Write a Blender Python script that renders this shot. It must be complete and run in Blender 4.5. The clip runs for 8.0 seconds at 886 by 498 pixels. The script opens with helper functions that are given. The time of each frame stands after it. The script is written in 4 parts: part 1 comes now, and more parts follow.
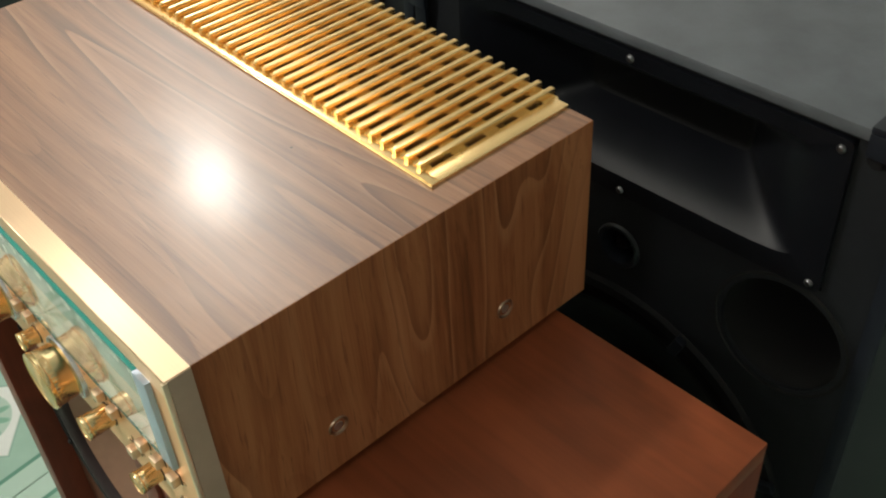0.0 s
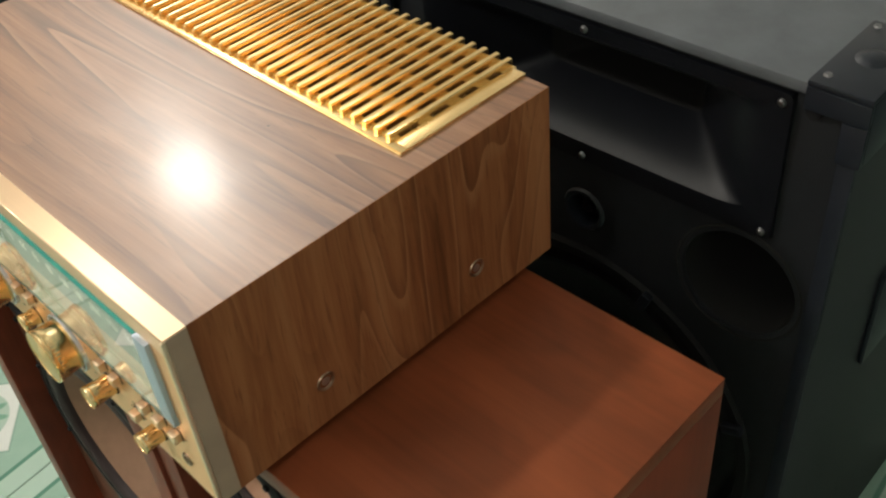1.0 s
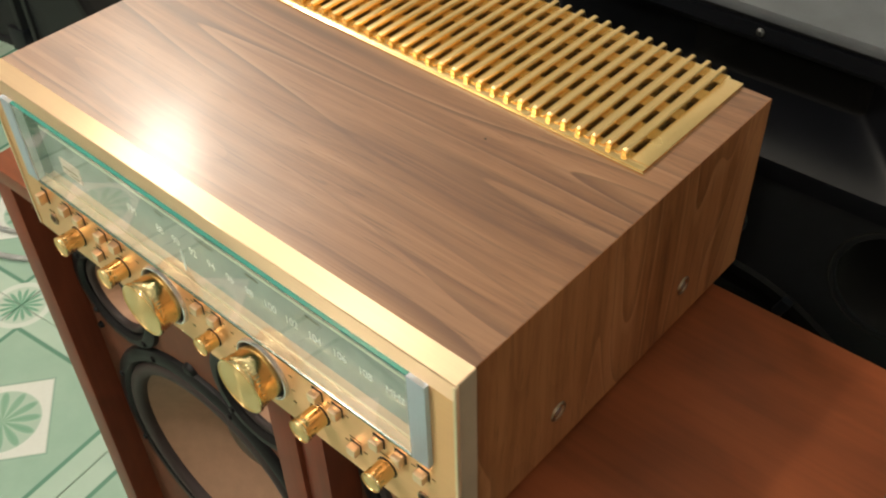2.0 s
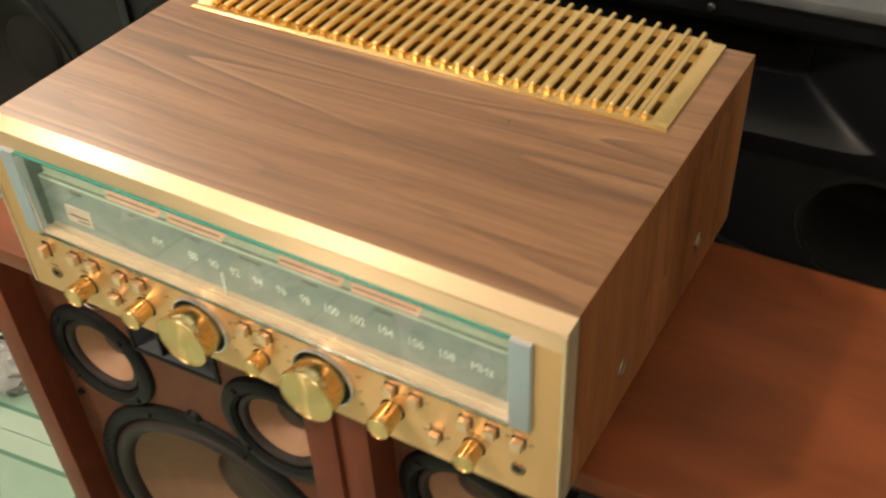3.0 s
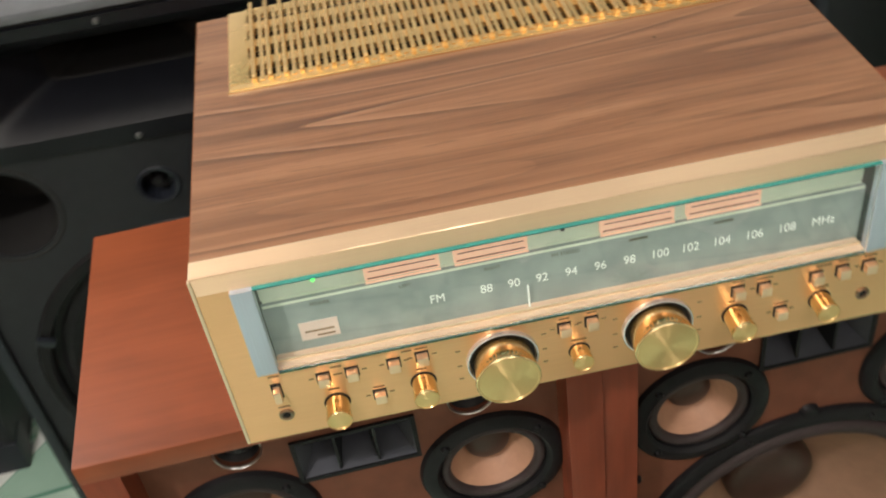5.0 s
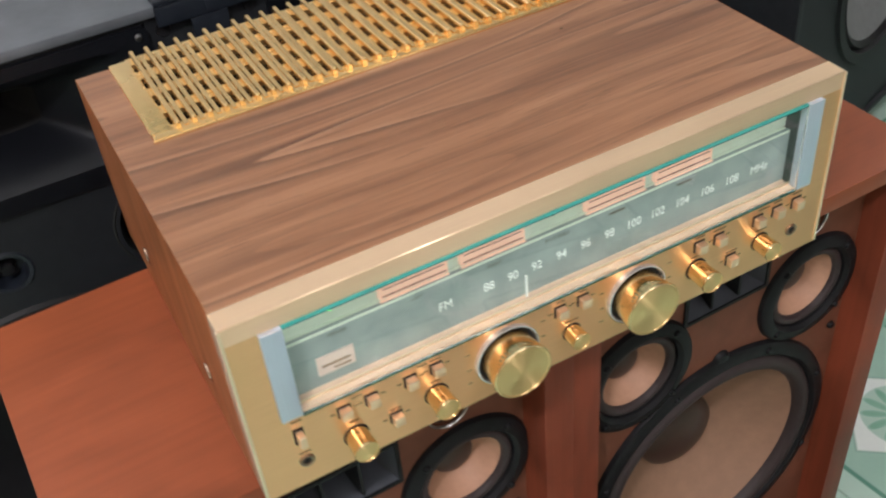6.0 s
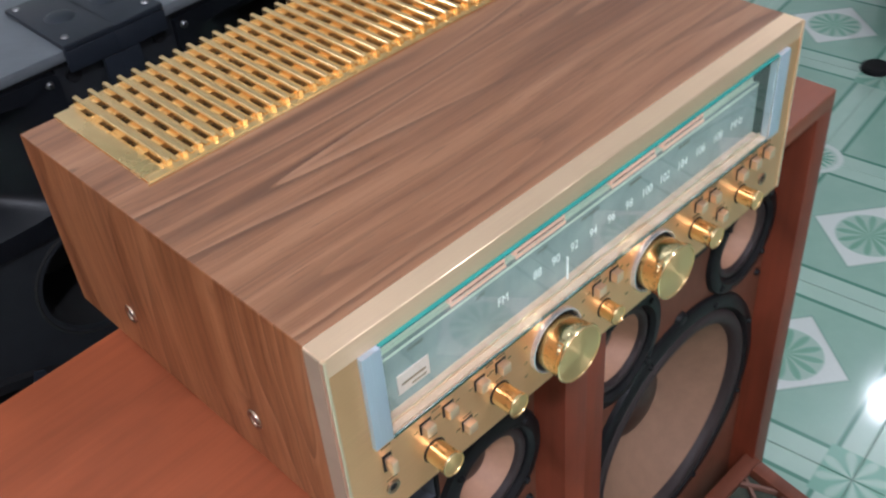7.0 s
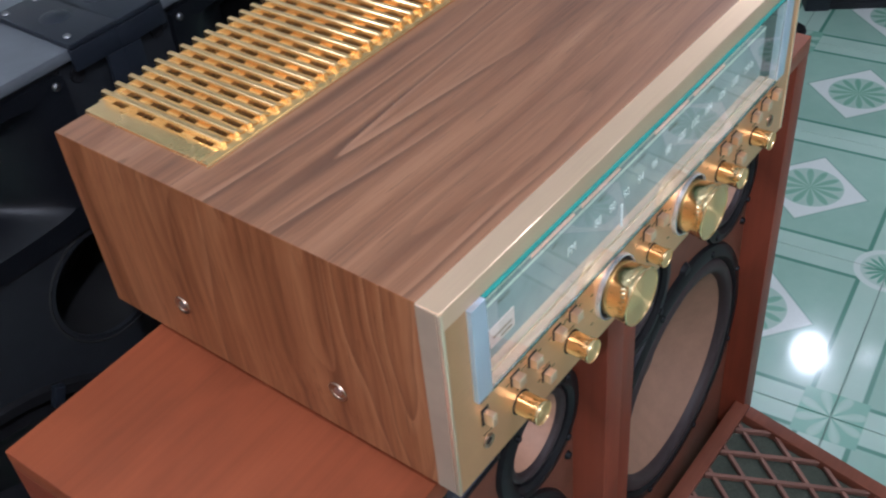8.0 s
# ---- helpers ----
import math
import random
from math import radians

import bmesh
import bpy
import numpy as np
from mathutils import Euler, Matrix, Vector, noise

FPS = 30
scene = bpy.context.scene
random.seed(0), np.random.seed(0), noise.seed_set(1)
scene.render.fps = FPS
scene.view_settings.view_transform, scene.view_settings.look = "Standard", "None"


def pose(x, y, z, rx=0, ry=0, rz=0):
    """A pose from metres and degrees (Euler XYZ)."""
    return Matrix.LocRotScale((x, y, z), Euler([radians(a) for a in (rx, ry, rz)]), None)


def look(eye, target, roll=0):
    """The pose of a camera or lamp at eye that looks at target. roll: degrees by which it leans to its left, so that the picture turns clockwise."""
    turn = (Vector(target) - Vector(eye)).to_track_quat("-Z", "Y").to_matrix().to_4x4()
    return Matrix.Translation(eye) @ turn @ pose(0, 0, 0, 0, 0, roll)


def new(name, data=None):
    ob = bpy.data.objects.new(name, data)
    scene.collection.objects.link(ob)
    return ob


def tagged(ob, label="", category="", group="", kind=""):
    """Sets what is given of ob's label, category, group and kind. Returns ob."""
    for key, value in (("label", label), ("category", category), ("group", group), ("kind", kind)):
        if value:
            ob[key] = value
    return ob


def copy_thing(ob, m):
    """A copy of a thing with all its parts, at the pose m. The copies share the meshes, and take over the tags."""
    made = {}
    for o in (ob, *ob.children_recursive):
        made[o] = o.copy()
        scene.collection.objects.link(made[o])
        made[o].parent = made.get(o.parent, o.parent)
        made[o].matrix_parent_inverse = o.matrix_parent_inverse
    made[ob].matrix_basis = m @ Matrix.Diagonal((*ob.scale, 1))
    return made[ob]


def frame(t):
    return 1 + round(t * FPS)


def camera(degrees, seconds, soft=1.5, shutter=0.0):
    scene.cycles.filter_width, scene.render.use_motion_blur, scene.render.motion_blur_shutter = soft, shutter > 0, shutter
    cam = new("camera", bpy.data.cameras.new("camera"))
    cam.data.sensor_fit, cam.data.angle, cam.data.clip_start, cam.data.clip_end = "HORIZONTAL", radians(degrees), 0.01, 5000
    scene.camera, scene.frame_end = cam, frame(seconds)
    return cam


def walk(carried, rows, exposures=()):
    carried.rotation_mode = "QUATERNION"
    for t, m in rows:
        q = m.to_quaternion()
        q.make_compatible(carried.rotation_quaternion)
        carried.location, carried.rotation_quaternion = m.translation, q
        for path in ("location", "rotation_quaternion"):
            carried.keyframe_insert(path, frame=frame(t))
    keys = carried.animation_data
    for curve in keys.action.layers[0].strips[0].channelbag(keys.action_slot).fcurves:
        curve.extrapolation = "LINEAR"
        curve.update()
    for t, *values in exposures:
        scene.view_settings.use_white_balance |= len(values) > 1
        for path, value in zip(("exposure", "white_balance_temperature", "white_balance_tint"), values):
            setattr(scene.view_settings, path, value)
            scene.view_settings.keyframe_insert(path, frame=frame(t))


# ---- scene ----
cam = camera(46.6, 8.0, 2.0, 0.5)
PATH = [
    (0, (0.934, -0.134, 1.356), (-0.227, 0.846, 0.056), -3.6),
    (0.5, (0.968, -0.147, 1.373), (-0.193, 0.832, 0.071), -3.8),
    (1, (0.981, -0.165, 1.375), (-0.15, 0.829, 0.059), -5.8),
    (1.5, (0.87, -0.239, 1.38), (-0.199, 0.815, 0.059), -3.2),
    (1.7, (0.823, -0.261, 1.393), (-0.215, 0.774, 0.033), -2.8),
    (2.8, (0.705, -0.354, 1.362), (-0.143, 0.891, 0.047), -2.6),
    (3, (0.69, -0.402, 1.365), (-0.122, 0.887, 0.069), -3.2),
    (3.5, (0.629, -0.475, 1.368), (-0.052, 0.872, 0.056), -5.7),
    (4, (0.459, -0.499, 1.357), (0.026, 0.934, 0.031), -5.4),
    (4.2, (0.387, -0.505, 1.364), (0.032, 0.93, 0.018), -5.0),
    (5.3, (0.065, -0.536, 1.363), (0.401, 0.954, 0.072), -8.5),
    (5.5, (0.025, -0.527, 1.358), (0.514, 0.914, 0.06), -6.6),
    (6, (-0.066, -0.479, 1.357), (0.586, 0.91, 0.075), -6.0),
    (6.5, (-0.128, -0.412, 1.366), (0.673, 0.891, 0.077), -8.2),
    (7, (-0.219, -0.36, 1.342), (0.802, 0.795, 0.067), -5.3),
    (7.5, (-0.279, -0.321, 1.332), (0.834, 0.715, 0.033), -6.1),
    (8, (-0.318, -0.289, 1.333), (0.831, 0.726, 0.048), -6.2),
]
EXPOSURES = [(0.0, -0.43, 6500, 8), (1.5, -0.30, 6900, 10), (3.0, -0.26, 8100, 13), (3.5, -0.22, 8200, 14), (4.0, -0.22, 7700, 14), (5.5, -0.08, 6400, 18), (6.5, -0.08, 5750, 18), (7.0, -0.15, 5450, 18), (8.0, -0.28, 5200, 19)]
walk(cam, [(t, look(eye, target, roll)) for t, eye, target, roll in PATH], EXPOSURES)

# ---------------------------------------------------------------- light
world = bpy.data.worlds.new("room_air")
scene.world = world
world.use_nodes = True
world.node_tree.nodes["Background"].inputs["Color"].default_value = (0.75, 0.85, 1.0, 1)
world.node_tree.nodes["Background"].inputs["Strength"].default_value = 0.05


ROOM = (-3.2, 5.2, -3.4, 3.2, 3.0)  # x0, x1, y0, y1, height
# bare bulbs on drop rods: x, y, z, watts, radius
# the last two are added fill lamps; no such bulbs are known
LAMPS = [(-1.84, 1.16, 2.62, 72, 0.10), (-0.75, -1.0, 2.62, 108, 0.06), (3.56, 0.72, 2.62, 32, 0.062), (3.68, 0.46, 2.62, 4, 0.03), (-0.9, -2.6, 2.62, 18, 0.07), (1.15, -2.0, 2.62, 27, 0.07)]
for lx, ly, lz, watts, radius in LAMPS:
    data = bpy.data.lights.new("bulb_and_fill_light", "POINT")
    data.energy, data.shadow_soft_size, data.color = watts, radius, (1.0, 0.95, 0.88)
    new("bulb_and_fill_light", data).location = (lx, ly, lz)

# ---------------------------------------------------------------- materials


def nodes_of(name):
    mat = bpy.data.materials.new(name)
    mat.use_nodes = True
    nt = mat.node_tree
    return mat, nt, nt.nodes["Principled BSDF"]


def val(nt, op, a, b=None, c=None):
    n = nt.nodes.new("ShaderNodeMath")
    n.operation = op
    for i, v in enumerate((a, b, c)):
        if v is None:
            continue
        if isinstance(v, (int, float)):
            n.inputs[i].default_value = v
        else:
            nt.links.new(v, n.inputs[i])
    return n.outputs[0]


def blend(nt, fac, a, b):
    n = nt.nodes.new("ShaderNodeMix")
    n.data_type = "RGBA"
    for sock, v in ((n.inputs[0], fac), (n.inputs[6], a), (n.inputs[7], b)):
        if isinstance(v, (int, float)):
            sock.default_value = v
        elif isinstance(v, tuple):
            sock.default_value = (*v, 1)
        else:
            nt.links.new(v, sock)
    return n.outputs[2]


def coords(nt, scale=(1, 1, 1), kind="Object", turn=(0, 0, 0)):
    tc = nt.nodes.new("ShaderNodeTexCoord")
    mp = nt.nodes.new("ShaderNodeMapping")
    mp.inputs["Scale"].default_value = scale
    mp.inputs["Rotation"].default_value = turn
    nt.links.new(tc.outputs[kind], mp.inputs["Vector"])
    return mp.outputs[0]


def noise_tex(nt, vec, scale, detail=4.0, rough=0.55, distort=0.0):
    n = nt.nodes.new("ShaderNodeTexNoise")
    n.inputs["Scale"].default_value, n.inputs["Detail"].default_value = scale, detail
    n.inputs["Roughness"].default_value, n.inputs["Distortion"].default_value = rough, distort
    nt.links.new(vec, n.inputs["Vector"])
    return n.outputs[0]


def ramp(nt, fac, stops):
    n = nt.nodes.new("ShaderNodeValToRGB")
    els = n.color_ramp.elements
    while len(els) < len(stops):
        els.new(0.5)
    for e, (p, c) in zip(els, stops):
        e.position, e.color = p, (*c, 1)
    nt.links.new(fac, n.inputs[0])
    return n.outputs[0]


def bump(nt, bsdf, height, strength, distance):
    n = nt.nodes.new("ShaderNodeBump")
    n.inputs["Strength"].default_value, n.inputs["Distance"].default_value = strength, distance
    nt.links.new(height, n.inputs["Height"])
    nt.links.new(n.outputs[0], bsdf.inputs["Normal"])


def plain(name, colour, rough=0.5, metal=0.0, vary=0.12, scale=60.0, relief=0.0, coat=0.0, spec=0.5):
    mat, nt, b = nodes_of(name)
    vec = coords(nt)
    a = noise_tex(nt, vec, scale, 5)
    big = noise_tex(nt, vec, scale * 0.08, 3)
    f = val(nt, "ADD", val(nt, "MULTIPLY", a, 0.5), val(nt, "MULTIPLY", big, 0.5))
    lo = tuple(c * (1 - vary) for c in colour)
    hi = tuple(min(1, c * (1 + vary)) for c in colour)
    nt.links.new(ramp(nt, f, [(0.35, lo), (0.65, hi)]), b.inputs["Base Color"])
    b.inputs["Metallic"].default_value = metal
    nt.links.new(val(nt, "ADD", rough - 0.06, val(nt, "MULTIPLY", f, 0.12)), b.inputs["Roughness"])
    b.inputs["Coat Weight"].default_value = coat
    b.inputs["Specular IOR Level"].default_value = spec
    if relief:
        bump(nt, b, noise_tex(nt, vec, scale * 14, 3), relief, 0.0006)
    return mat


def brushed(name, colour, rough, along=0, metal=1.0, lines=1500.0, relief=0.07, stretch=0.97):
    """Brushed metal; along: the axis in which the lines run. Its gloss is drawn out across the lines."""
    mat, nt, b = nodes_of(name)
    geo = nt.nodes.new("ShaderNodeNewGeometry")
    cross = nt.nodes.new("ShaderNodeVectorMath")
    cross.operation = "CROSS_PRODUCT"
    cross.inputs[1].default_value = tuple(1.0 if k == along else 0.0 for k in range(3))
    nt.links.new(geo.outputs["Normal"], cross.inputs[0])
    nt.links.new(cross.outputs[0], b.inputs["Tangent"])
    b.inputs["Anisotropic"].default_value = stretch
    sc = [lines, lines, lines]
    sc[along] = 14.0
    f = noise_tex(nt, coords(nt, tuple(sc)), 1.0, 3)
    g = noise_tex(nt, coords(nt), 9.0, 3)
    lo, hi = tuple(c * 0.92 for c in colour), tuple(min(1, c * 1.05) for c in colour)
    nt.links.new(ramp(nt, val(nt, "ADD", val(nt, "MULTIPLY", f, 0.6), val(nt, "MULTIPLY", g, 0.4)), [(0.35, lo), (0.65, hi)]), b.inputs["Base Color"])
    b.inputs["Metallic"].default_value = metal
    nt.links.new(val(nt, "ADD", rough - 0.05, val(nt, "MULTIPLY", g, 0.1)), b.inputs["Roughness"])
    bump(nt, b, f, relief, 0.0003)
    return mat


def walnut(name, along, seed, spec, coat, red=1.0, cathedral=0.75, bend=0.055, lines=1.0):
    """Oiled walnut veneer with long flowing figure; along: the axis of the grain."""
    mat, nt, b = nodes_of(name)
    low = [4.2, 4.2, 4.2]
    low[along] = 2.0 if along == 0 else 4.0
    place = nt.nodes.new("ShaderNodeVectorMath")
    place.operation = "ADD"
    place.inputs[1].default_value = (seed, seed * 1.7, seed * 0.6)
    nt.links.new(coords(nt, tuple(low)), place.inputs[0])
    wave = val(nt, "SUBTRACT", noise_tex(nt, place.outputs[0], 1.0, 2, 0.45), 0.5)
    shift = nt.nodes.new("ShaderNodeCombineXYZ")
    for axis in range(3):
        if axis != along:
            nt.links.new(val(nt, "MULTIPLY", wave, bend), shift.inputs[axis])
    tc = nt.nodes.new("ShaderNodeTexCoord")
    bent = nt.nodes.new("ShaderNodeVectorMath")
    bent.operation = "ADD"
    nt.links.new(tc.outputs["Object"], bent.inputs[0])
    nt.links.new(shift.outputs[0], bent.inputs[1])

    def field(across, length, detail, rough, offset=0.0):
        """Noise drawn out along the bent grain."""
        mp = nt.nodes.new("ShaderNodeMapping")
        sc = [across, across, across]
        sc[along] = length
        mp.inputs["Scale"].default_value = sc
        mp.inputs["Location"].default_value = (seed + offset, seed * 1.7 - offset, seed * 0.6 + offset)
        nt.links.new(bent.outputs[0], mp.inputs["Vector"])
        return noise_tex(nt, mp.outputs[0], 1.0, detail, rough)

    def span(v, lo, hi):
        n = nt.nodes.new("ShaderNodeMapRange")
        n.interpolation_type = "SMOOTHSTEP"
        n.inputs["From Min"].default_value, n.inputs["From Max"].default_value = lo, hi
        nt.links.new(v, n.inputs["Value"])
        return n.outputs[0]

    fibre = field(760.0, 14.0, 2, 0.6)
    line = field(190.0, 1.2, 2, 0.5, 2.0)
    streak = field(52.0, 0.8, 2, 0.5, 5.0)
    broad = field(13.0, 0.9, 1, 0.5, 8.0)
    tone = val(nt, "ADD", val(nt, "MULTIPLY", fibre, 0.14), val(nt, "MULTIPLY", line, 0.24))
    tone = val(nt, "ADD", tone, val(nt, "MULTIPLY", streak, 0.32))
    tone = val(nt, "ADD", tone, val(nt, "MULTIPLY", broad, 0.30))

    def tint(r, g, bl):
        return (r, g * red, bl * red * red)

    col = ramp(nt, tone, [(0.36, tint(0.372, 0.190, 0.100)), (0.47, tint(0.303, 0.141, 0.068)), (0.55, tint(0.235, 0.101, 0.046)), (0.66, tint(0.134, 0.052, 0.024))])
    # growth rings: each darkens slowly, ends in a thin dark line and starts again with a pale one
    rings = val(nt, "FRACT", val(nt, "MULTIPLY", field(13.0, cathedral, 1, 0.3, 14.0), 11.0))
    shown = span(field(9.0, 1.6, 1, 0.5, 17.0), 0.40, 0.60)
    dark = val(nt, "MULTIPLY", span(rings, 0.55, 0.985), val(nt, "SUBTRACT", 1.0, span(rings, 0.985, 1.0)))
    dark = val(nt, "MULTIPLY", val(nt, "POWER", dark, 2.2), val(nt, "ADD", 0.30 * lines, val(nt, "MULTIPLY", shown, 0.42 * lines)))
    col = blend(nt, dark, col, tint(0.088, 0.034, 0.016))
    pale = val(nt, "MULTIPLY", val(nt, "SUBTRACT", 1.0, span(rings, 0.0, 0.22)), val(nt, "MULTIPLY", shown, 0.42))
    col = blend(nt, pale, col, tint(0.44, 0.245, 0.142))
    # short dark pores
    pore = span(field(420.0, 16.0, 2, 0.6, 21.0), 0.60, 0.70)
    col = blend(nt, val(nt, "MULTIPLY", pore, 0.42), col, tint(0.085, 0.032, 0.014))
    nt.links.new(col, b.inputs["Base Color"])
    smudge = noise_tex(nt, coords(nt), 16.0, 4, 0.6)
    nt.links.new(val(nt, "ADD", 0.29, val(nt, "ADD", val(nt, "MULTIPLY", fibre, 0.06), val(nt, "MULTIPLY", smudge, 0.12))), b.inputs["Roughness"])
    b.inputs["Specular IOR Level"].default_value = spec
    b.inputs["Coat Weight"].default_value, b.inputs["Coat Roughness"].default_value = coat, 0.16
    bump(nt, b, fibre, 0.08, 0.0005)
    return mat


def veneer(name, along, colour):
    """Red-brown stained veneer with faint grain and cloudy tone."""
    mat, nt, b = nodes_of(name)
    sc = [160.0, 160.0, 160.0]
    sc[along] = 4.0
    grain = noise_tex(nt, coords(nt, tuple(sc)), 1.0, 4, 0.6)
    sc2 = [11.0, 11.0, 11.0]
    sc2[along] = 6.0
    cloud = noise_tex(nt, coords(nt, tuple(sc2)), 1.0, 3, 0.5, 0.6)
    t = val(nt, "ADD", val(nt, "MULTIPLY", grain, 0.22), val(nt, "MULTIPLY", cloud, 0.78))
    lo, hi = tuple(c * 0.62 for c in colour), tuple(c * 1.2 for c in colour)
    nt.links.new(ramp(nt, t, [(0.33, lo), (0.67, hi)]), b.inputs["Base Color"])
    nt.links.new(val(nt, "ADD", 0.36, val(nt, "MULTIPLY", cloud, 0.14)), b.inputs["Roughness"])
    b.inputs["Specular IOR Level"].default_value = 0.3
    bump(nt, b, grain, 0.05, 0.0004)
    return mat


def radial_gold(name):
    """Spun knob cap: lines round the axis, tone in sectors."""
    mat, nt, b = nodes_of(name)
    tc = nt.nodes.new("ShaderNodeTexCoord")
    sep = nt.nodes.new("ShaderNodeSeparateXYZ")
    nt.links.new(tc.outputs["Object"], sep.inputs[0])
    r = val(nt, "SQRT", val(nt, "ADD", val(nt, "MULTIPLY", sep.outputs[0], sep.outputs[0]), val(nt, "MULTIPLY", sep.outputs[2], sep.outputs[2])))
    n = nt.nodes.new("ShaderNodeTexNoise")
    n.noise_dimensions = "1D"
    n.inputs["Scale"].default_value = 2600.0
    nt.links.new(r, n.inputs["W"])
    nt.links.new(ramp(nt, n.outputs[0], [(0.3, (0.90, 0.60, 0.27)), (0.7, (0.99, 0.72, 0.37))]), b.inputs["Base Color"])
    b.inputs["Metallic"].default_value, b.inputs["Roughness"].default_value = 0.95, 0.34
    b.inputs["Anisotropic"].default_value, b.inputs["Anisotropic Rotation"].default_value = 0.96, 0.25
    tan = nt.nodes.new("ShaderNodeTangent")
    tan.direction_type, tan.axis = "RADIAL", "Y"
    nt.links.new(tan.outputs[0], b.inputs["Tangent"])
    bump(nt, b, n.outputs[0], 0.05, 0.0003)
    return mat


TILE = 0.3945


def tile_material():
    """Glazed floor tile: pale green with dark border lines, a white lozenge with a leaf rosette, and quarter ornaments in the corners."""
    mat, nt, b = nodes_of("green_glazed_tile")
    uv = nt.nodes.new("ShaderNodeUVMap")
    sep = nt.nodes.new("ShaderNodeSeparateXYZ")
    nt.links.new(uv.outputs[0], sep.inputs[0])
    x, y = sep.outputs[0], sep.outputs[1]
    ax, ay = val(nt, "ABSOLUTE", x), val(nt, "ABSOLUTE", y)
    h = TILE / 2
    vec = coords(nt)
    cloud = noise_tex(nt, vec, 14.0, 5, 0.6)
    speck = noise_tex(nt, vec, 120.0, 4, 0.6)

    def below(a, limit, soft=0.0015):
        n = nt.nodes.new("ShaderNodeMapRange")
        n.inputs["From Min"].default_value, n.inputs["From Max"].default_value = limit - soft, limit + soft
        n.inputs["To Min"].default_value, n.inputs["To Max"].default_value = 1.0, 0.0
        nt.links.new(a, n.inputs["Value"])
        return n.outputs[0]

    def rosette(px, py, petals, size):
        ang = val(nt, "ARCTAN2", py, px)
        r = val(nt, "SQRT", val(nt, "ADD", val(nt, "MULTIPLY", px, px), val(nt, "MULTIPLY", py, py)))
        wave = val(nt, "ABSOLUTE", val(nt, "SINE", val(nt, "MULTIPLY", ang, petals / 2)))
        rim = val(nt, "MULTIPLY", val(nt, "POWER", wave, 0.6), size)
        return r, below(val(nt, "SUBTRACT", r, rim), 0.0, 0.004), wave

    base = blend(nt, cloud, (0.25, 0.43, 0.345), (0.37, 0.545, 0.455))
    border = val(nt, "MAXIMUM", ax, ay)
    pale = blend(nt, cloud, (0.38, 0.555, 0.47), (0.47, 0.63, 0.545))
    col = blend(nt, below(border, h - 0.042), pale, base)
    line = below(val(nt, "ABSOLUTE", val(nt, "SUBTRACT", border, h - 0.042)), 0.0042)
    col = blend(nt, line, col, (0.10, 0.26, 0.19))
    dia = val(nt, "ADD", ax, ay)
    edge = below(val(nt, "ABSOLUTE", val(nt, "SUBTRACT", dia, 0.115)), 0.003)
    col = blend(nt, below(dia, 0.115), col, blend(nt, speck, (0.66, 0.71, 0.68), (0.74, 0.79, 0.76)))
    col = blend(nt, val(nt, "MULTIPLY", edge, 0.6), col, (0.18, 0.33, 0.26))
    r, leaf, wave = rosette(x, y, 12, 0.064)
    col = blend(nt, below(r, 0.066), col, (0.40, 0.56, 0.48))
    col = blend(nt, leaf, col, blend(nt, val(nt, "MULTIPLY", wave, val(nt, "ADD", 0.4, val(nt, "MULTIPLY", cloud, 0.7))), (0.36, 0.54, 0.44), (0.15, 0.36, 0.25)))
    # corner ornaments: rings on two opposite corners, leafed squares on the other two
    qx, qy = val(nt, "SUBTRACT", ax, h), val(nt, "SUBTRACT", ay, h)
    rc, leaf_c, wave_c = rosette(qx, qy, 16, 0.042)
    same = val(nt, "GREATER_THAN", val(nt, "MULTIPLY", x, y), 0.0)
    ring = blend(nt, below(rc, 0.048), (0.62, 0.71, 0.66), blend(nt, leaf_c, (0.47, 0.61, 0.54), (0.16, 0.37, 0.27)))
    square = val(nt, "MAXIMUM", val(nt, "ABSOLUTE", qx), val(nt, "ABSOLUTE", qy))
    rs, leaf_s, wave_s = rosette(qx, qy, 8, 0.056)
    sq = blend(nt, leaf_s, (0.22, 0.43, 0.33), blend(nt, wave_s, (0.14, 0.35, 0.25), (0.40, 0.58, 0.49)))
    col = blend(nt, val(nt, "MULTIPLY", below(rc, 0.06), same), col, ring)
    col = blend(nt, val(nt, "MULTIPLY", below(square, 0.052), val(nt, "SUBTRACT", 1.0, same)), col, sq)
    nt.links.new(col, b.inputs["Base Color"])
    nt.links.new(val(nt, "ADD", 0.04, val(nt, "MULTIPLY", speck, 0.09)), b.inputs["Roughness"])
    bump(nt, b, noise_tex(nt, vec, 9.0, 2), 0.05, 0.002)
    return mat


def glass_material(name, tint, rough=0.0):
    mat, nt, b = nodes_of(name)
    b.inputs["Base Color"].default_value = (*tint, 1)
    b.inputs["Transmission Weight"].default_value = 1.0
    b.inputs["Roughness"].default_value, b.inputs["IOR"].default_value = rough, 1.45
    return mat


def lit(name, colour, glow, strength, rough=0.4, vary=0.07):
    mat, nt, b = nodes_of(name)
    f = noise_tex(nt, coords(nt), 35.0, 3)
    nt.links.new(ramp(nt, f, [(0.3, tuple(c * (1 - vary) for c in colour)), (0.7, tuple(min(1, c * (1 + vary)) for c in colour))]), b.inputs["Base Color"])
    b.inputs["Roughness"].default_value = rough
    b.inputs["Emission Color"].default_value, b.inputs["Emission Strength"].default_value = (*glow, 1), strength
    return mat


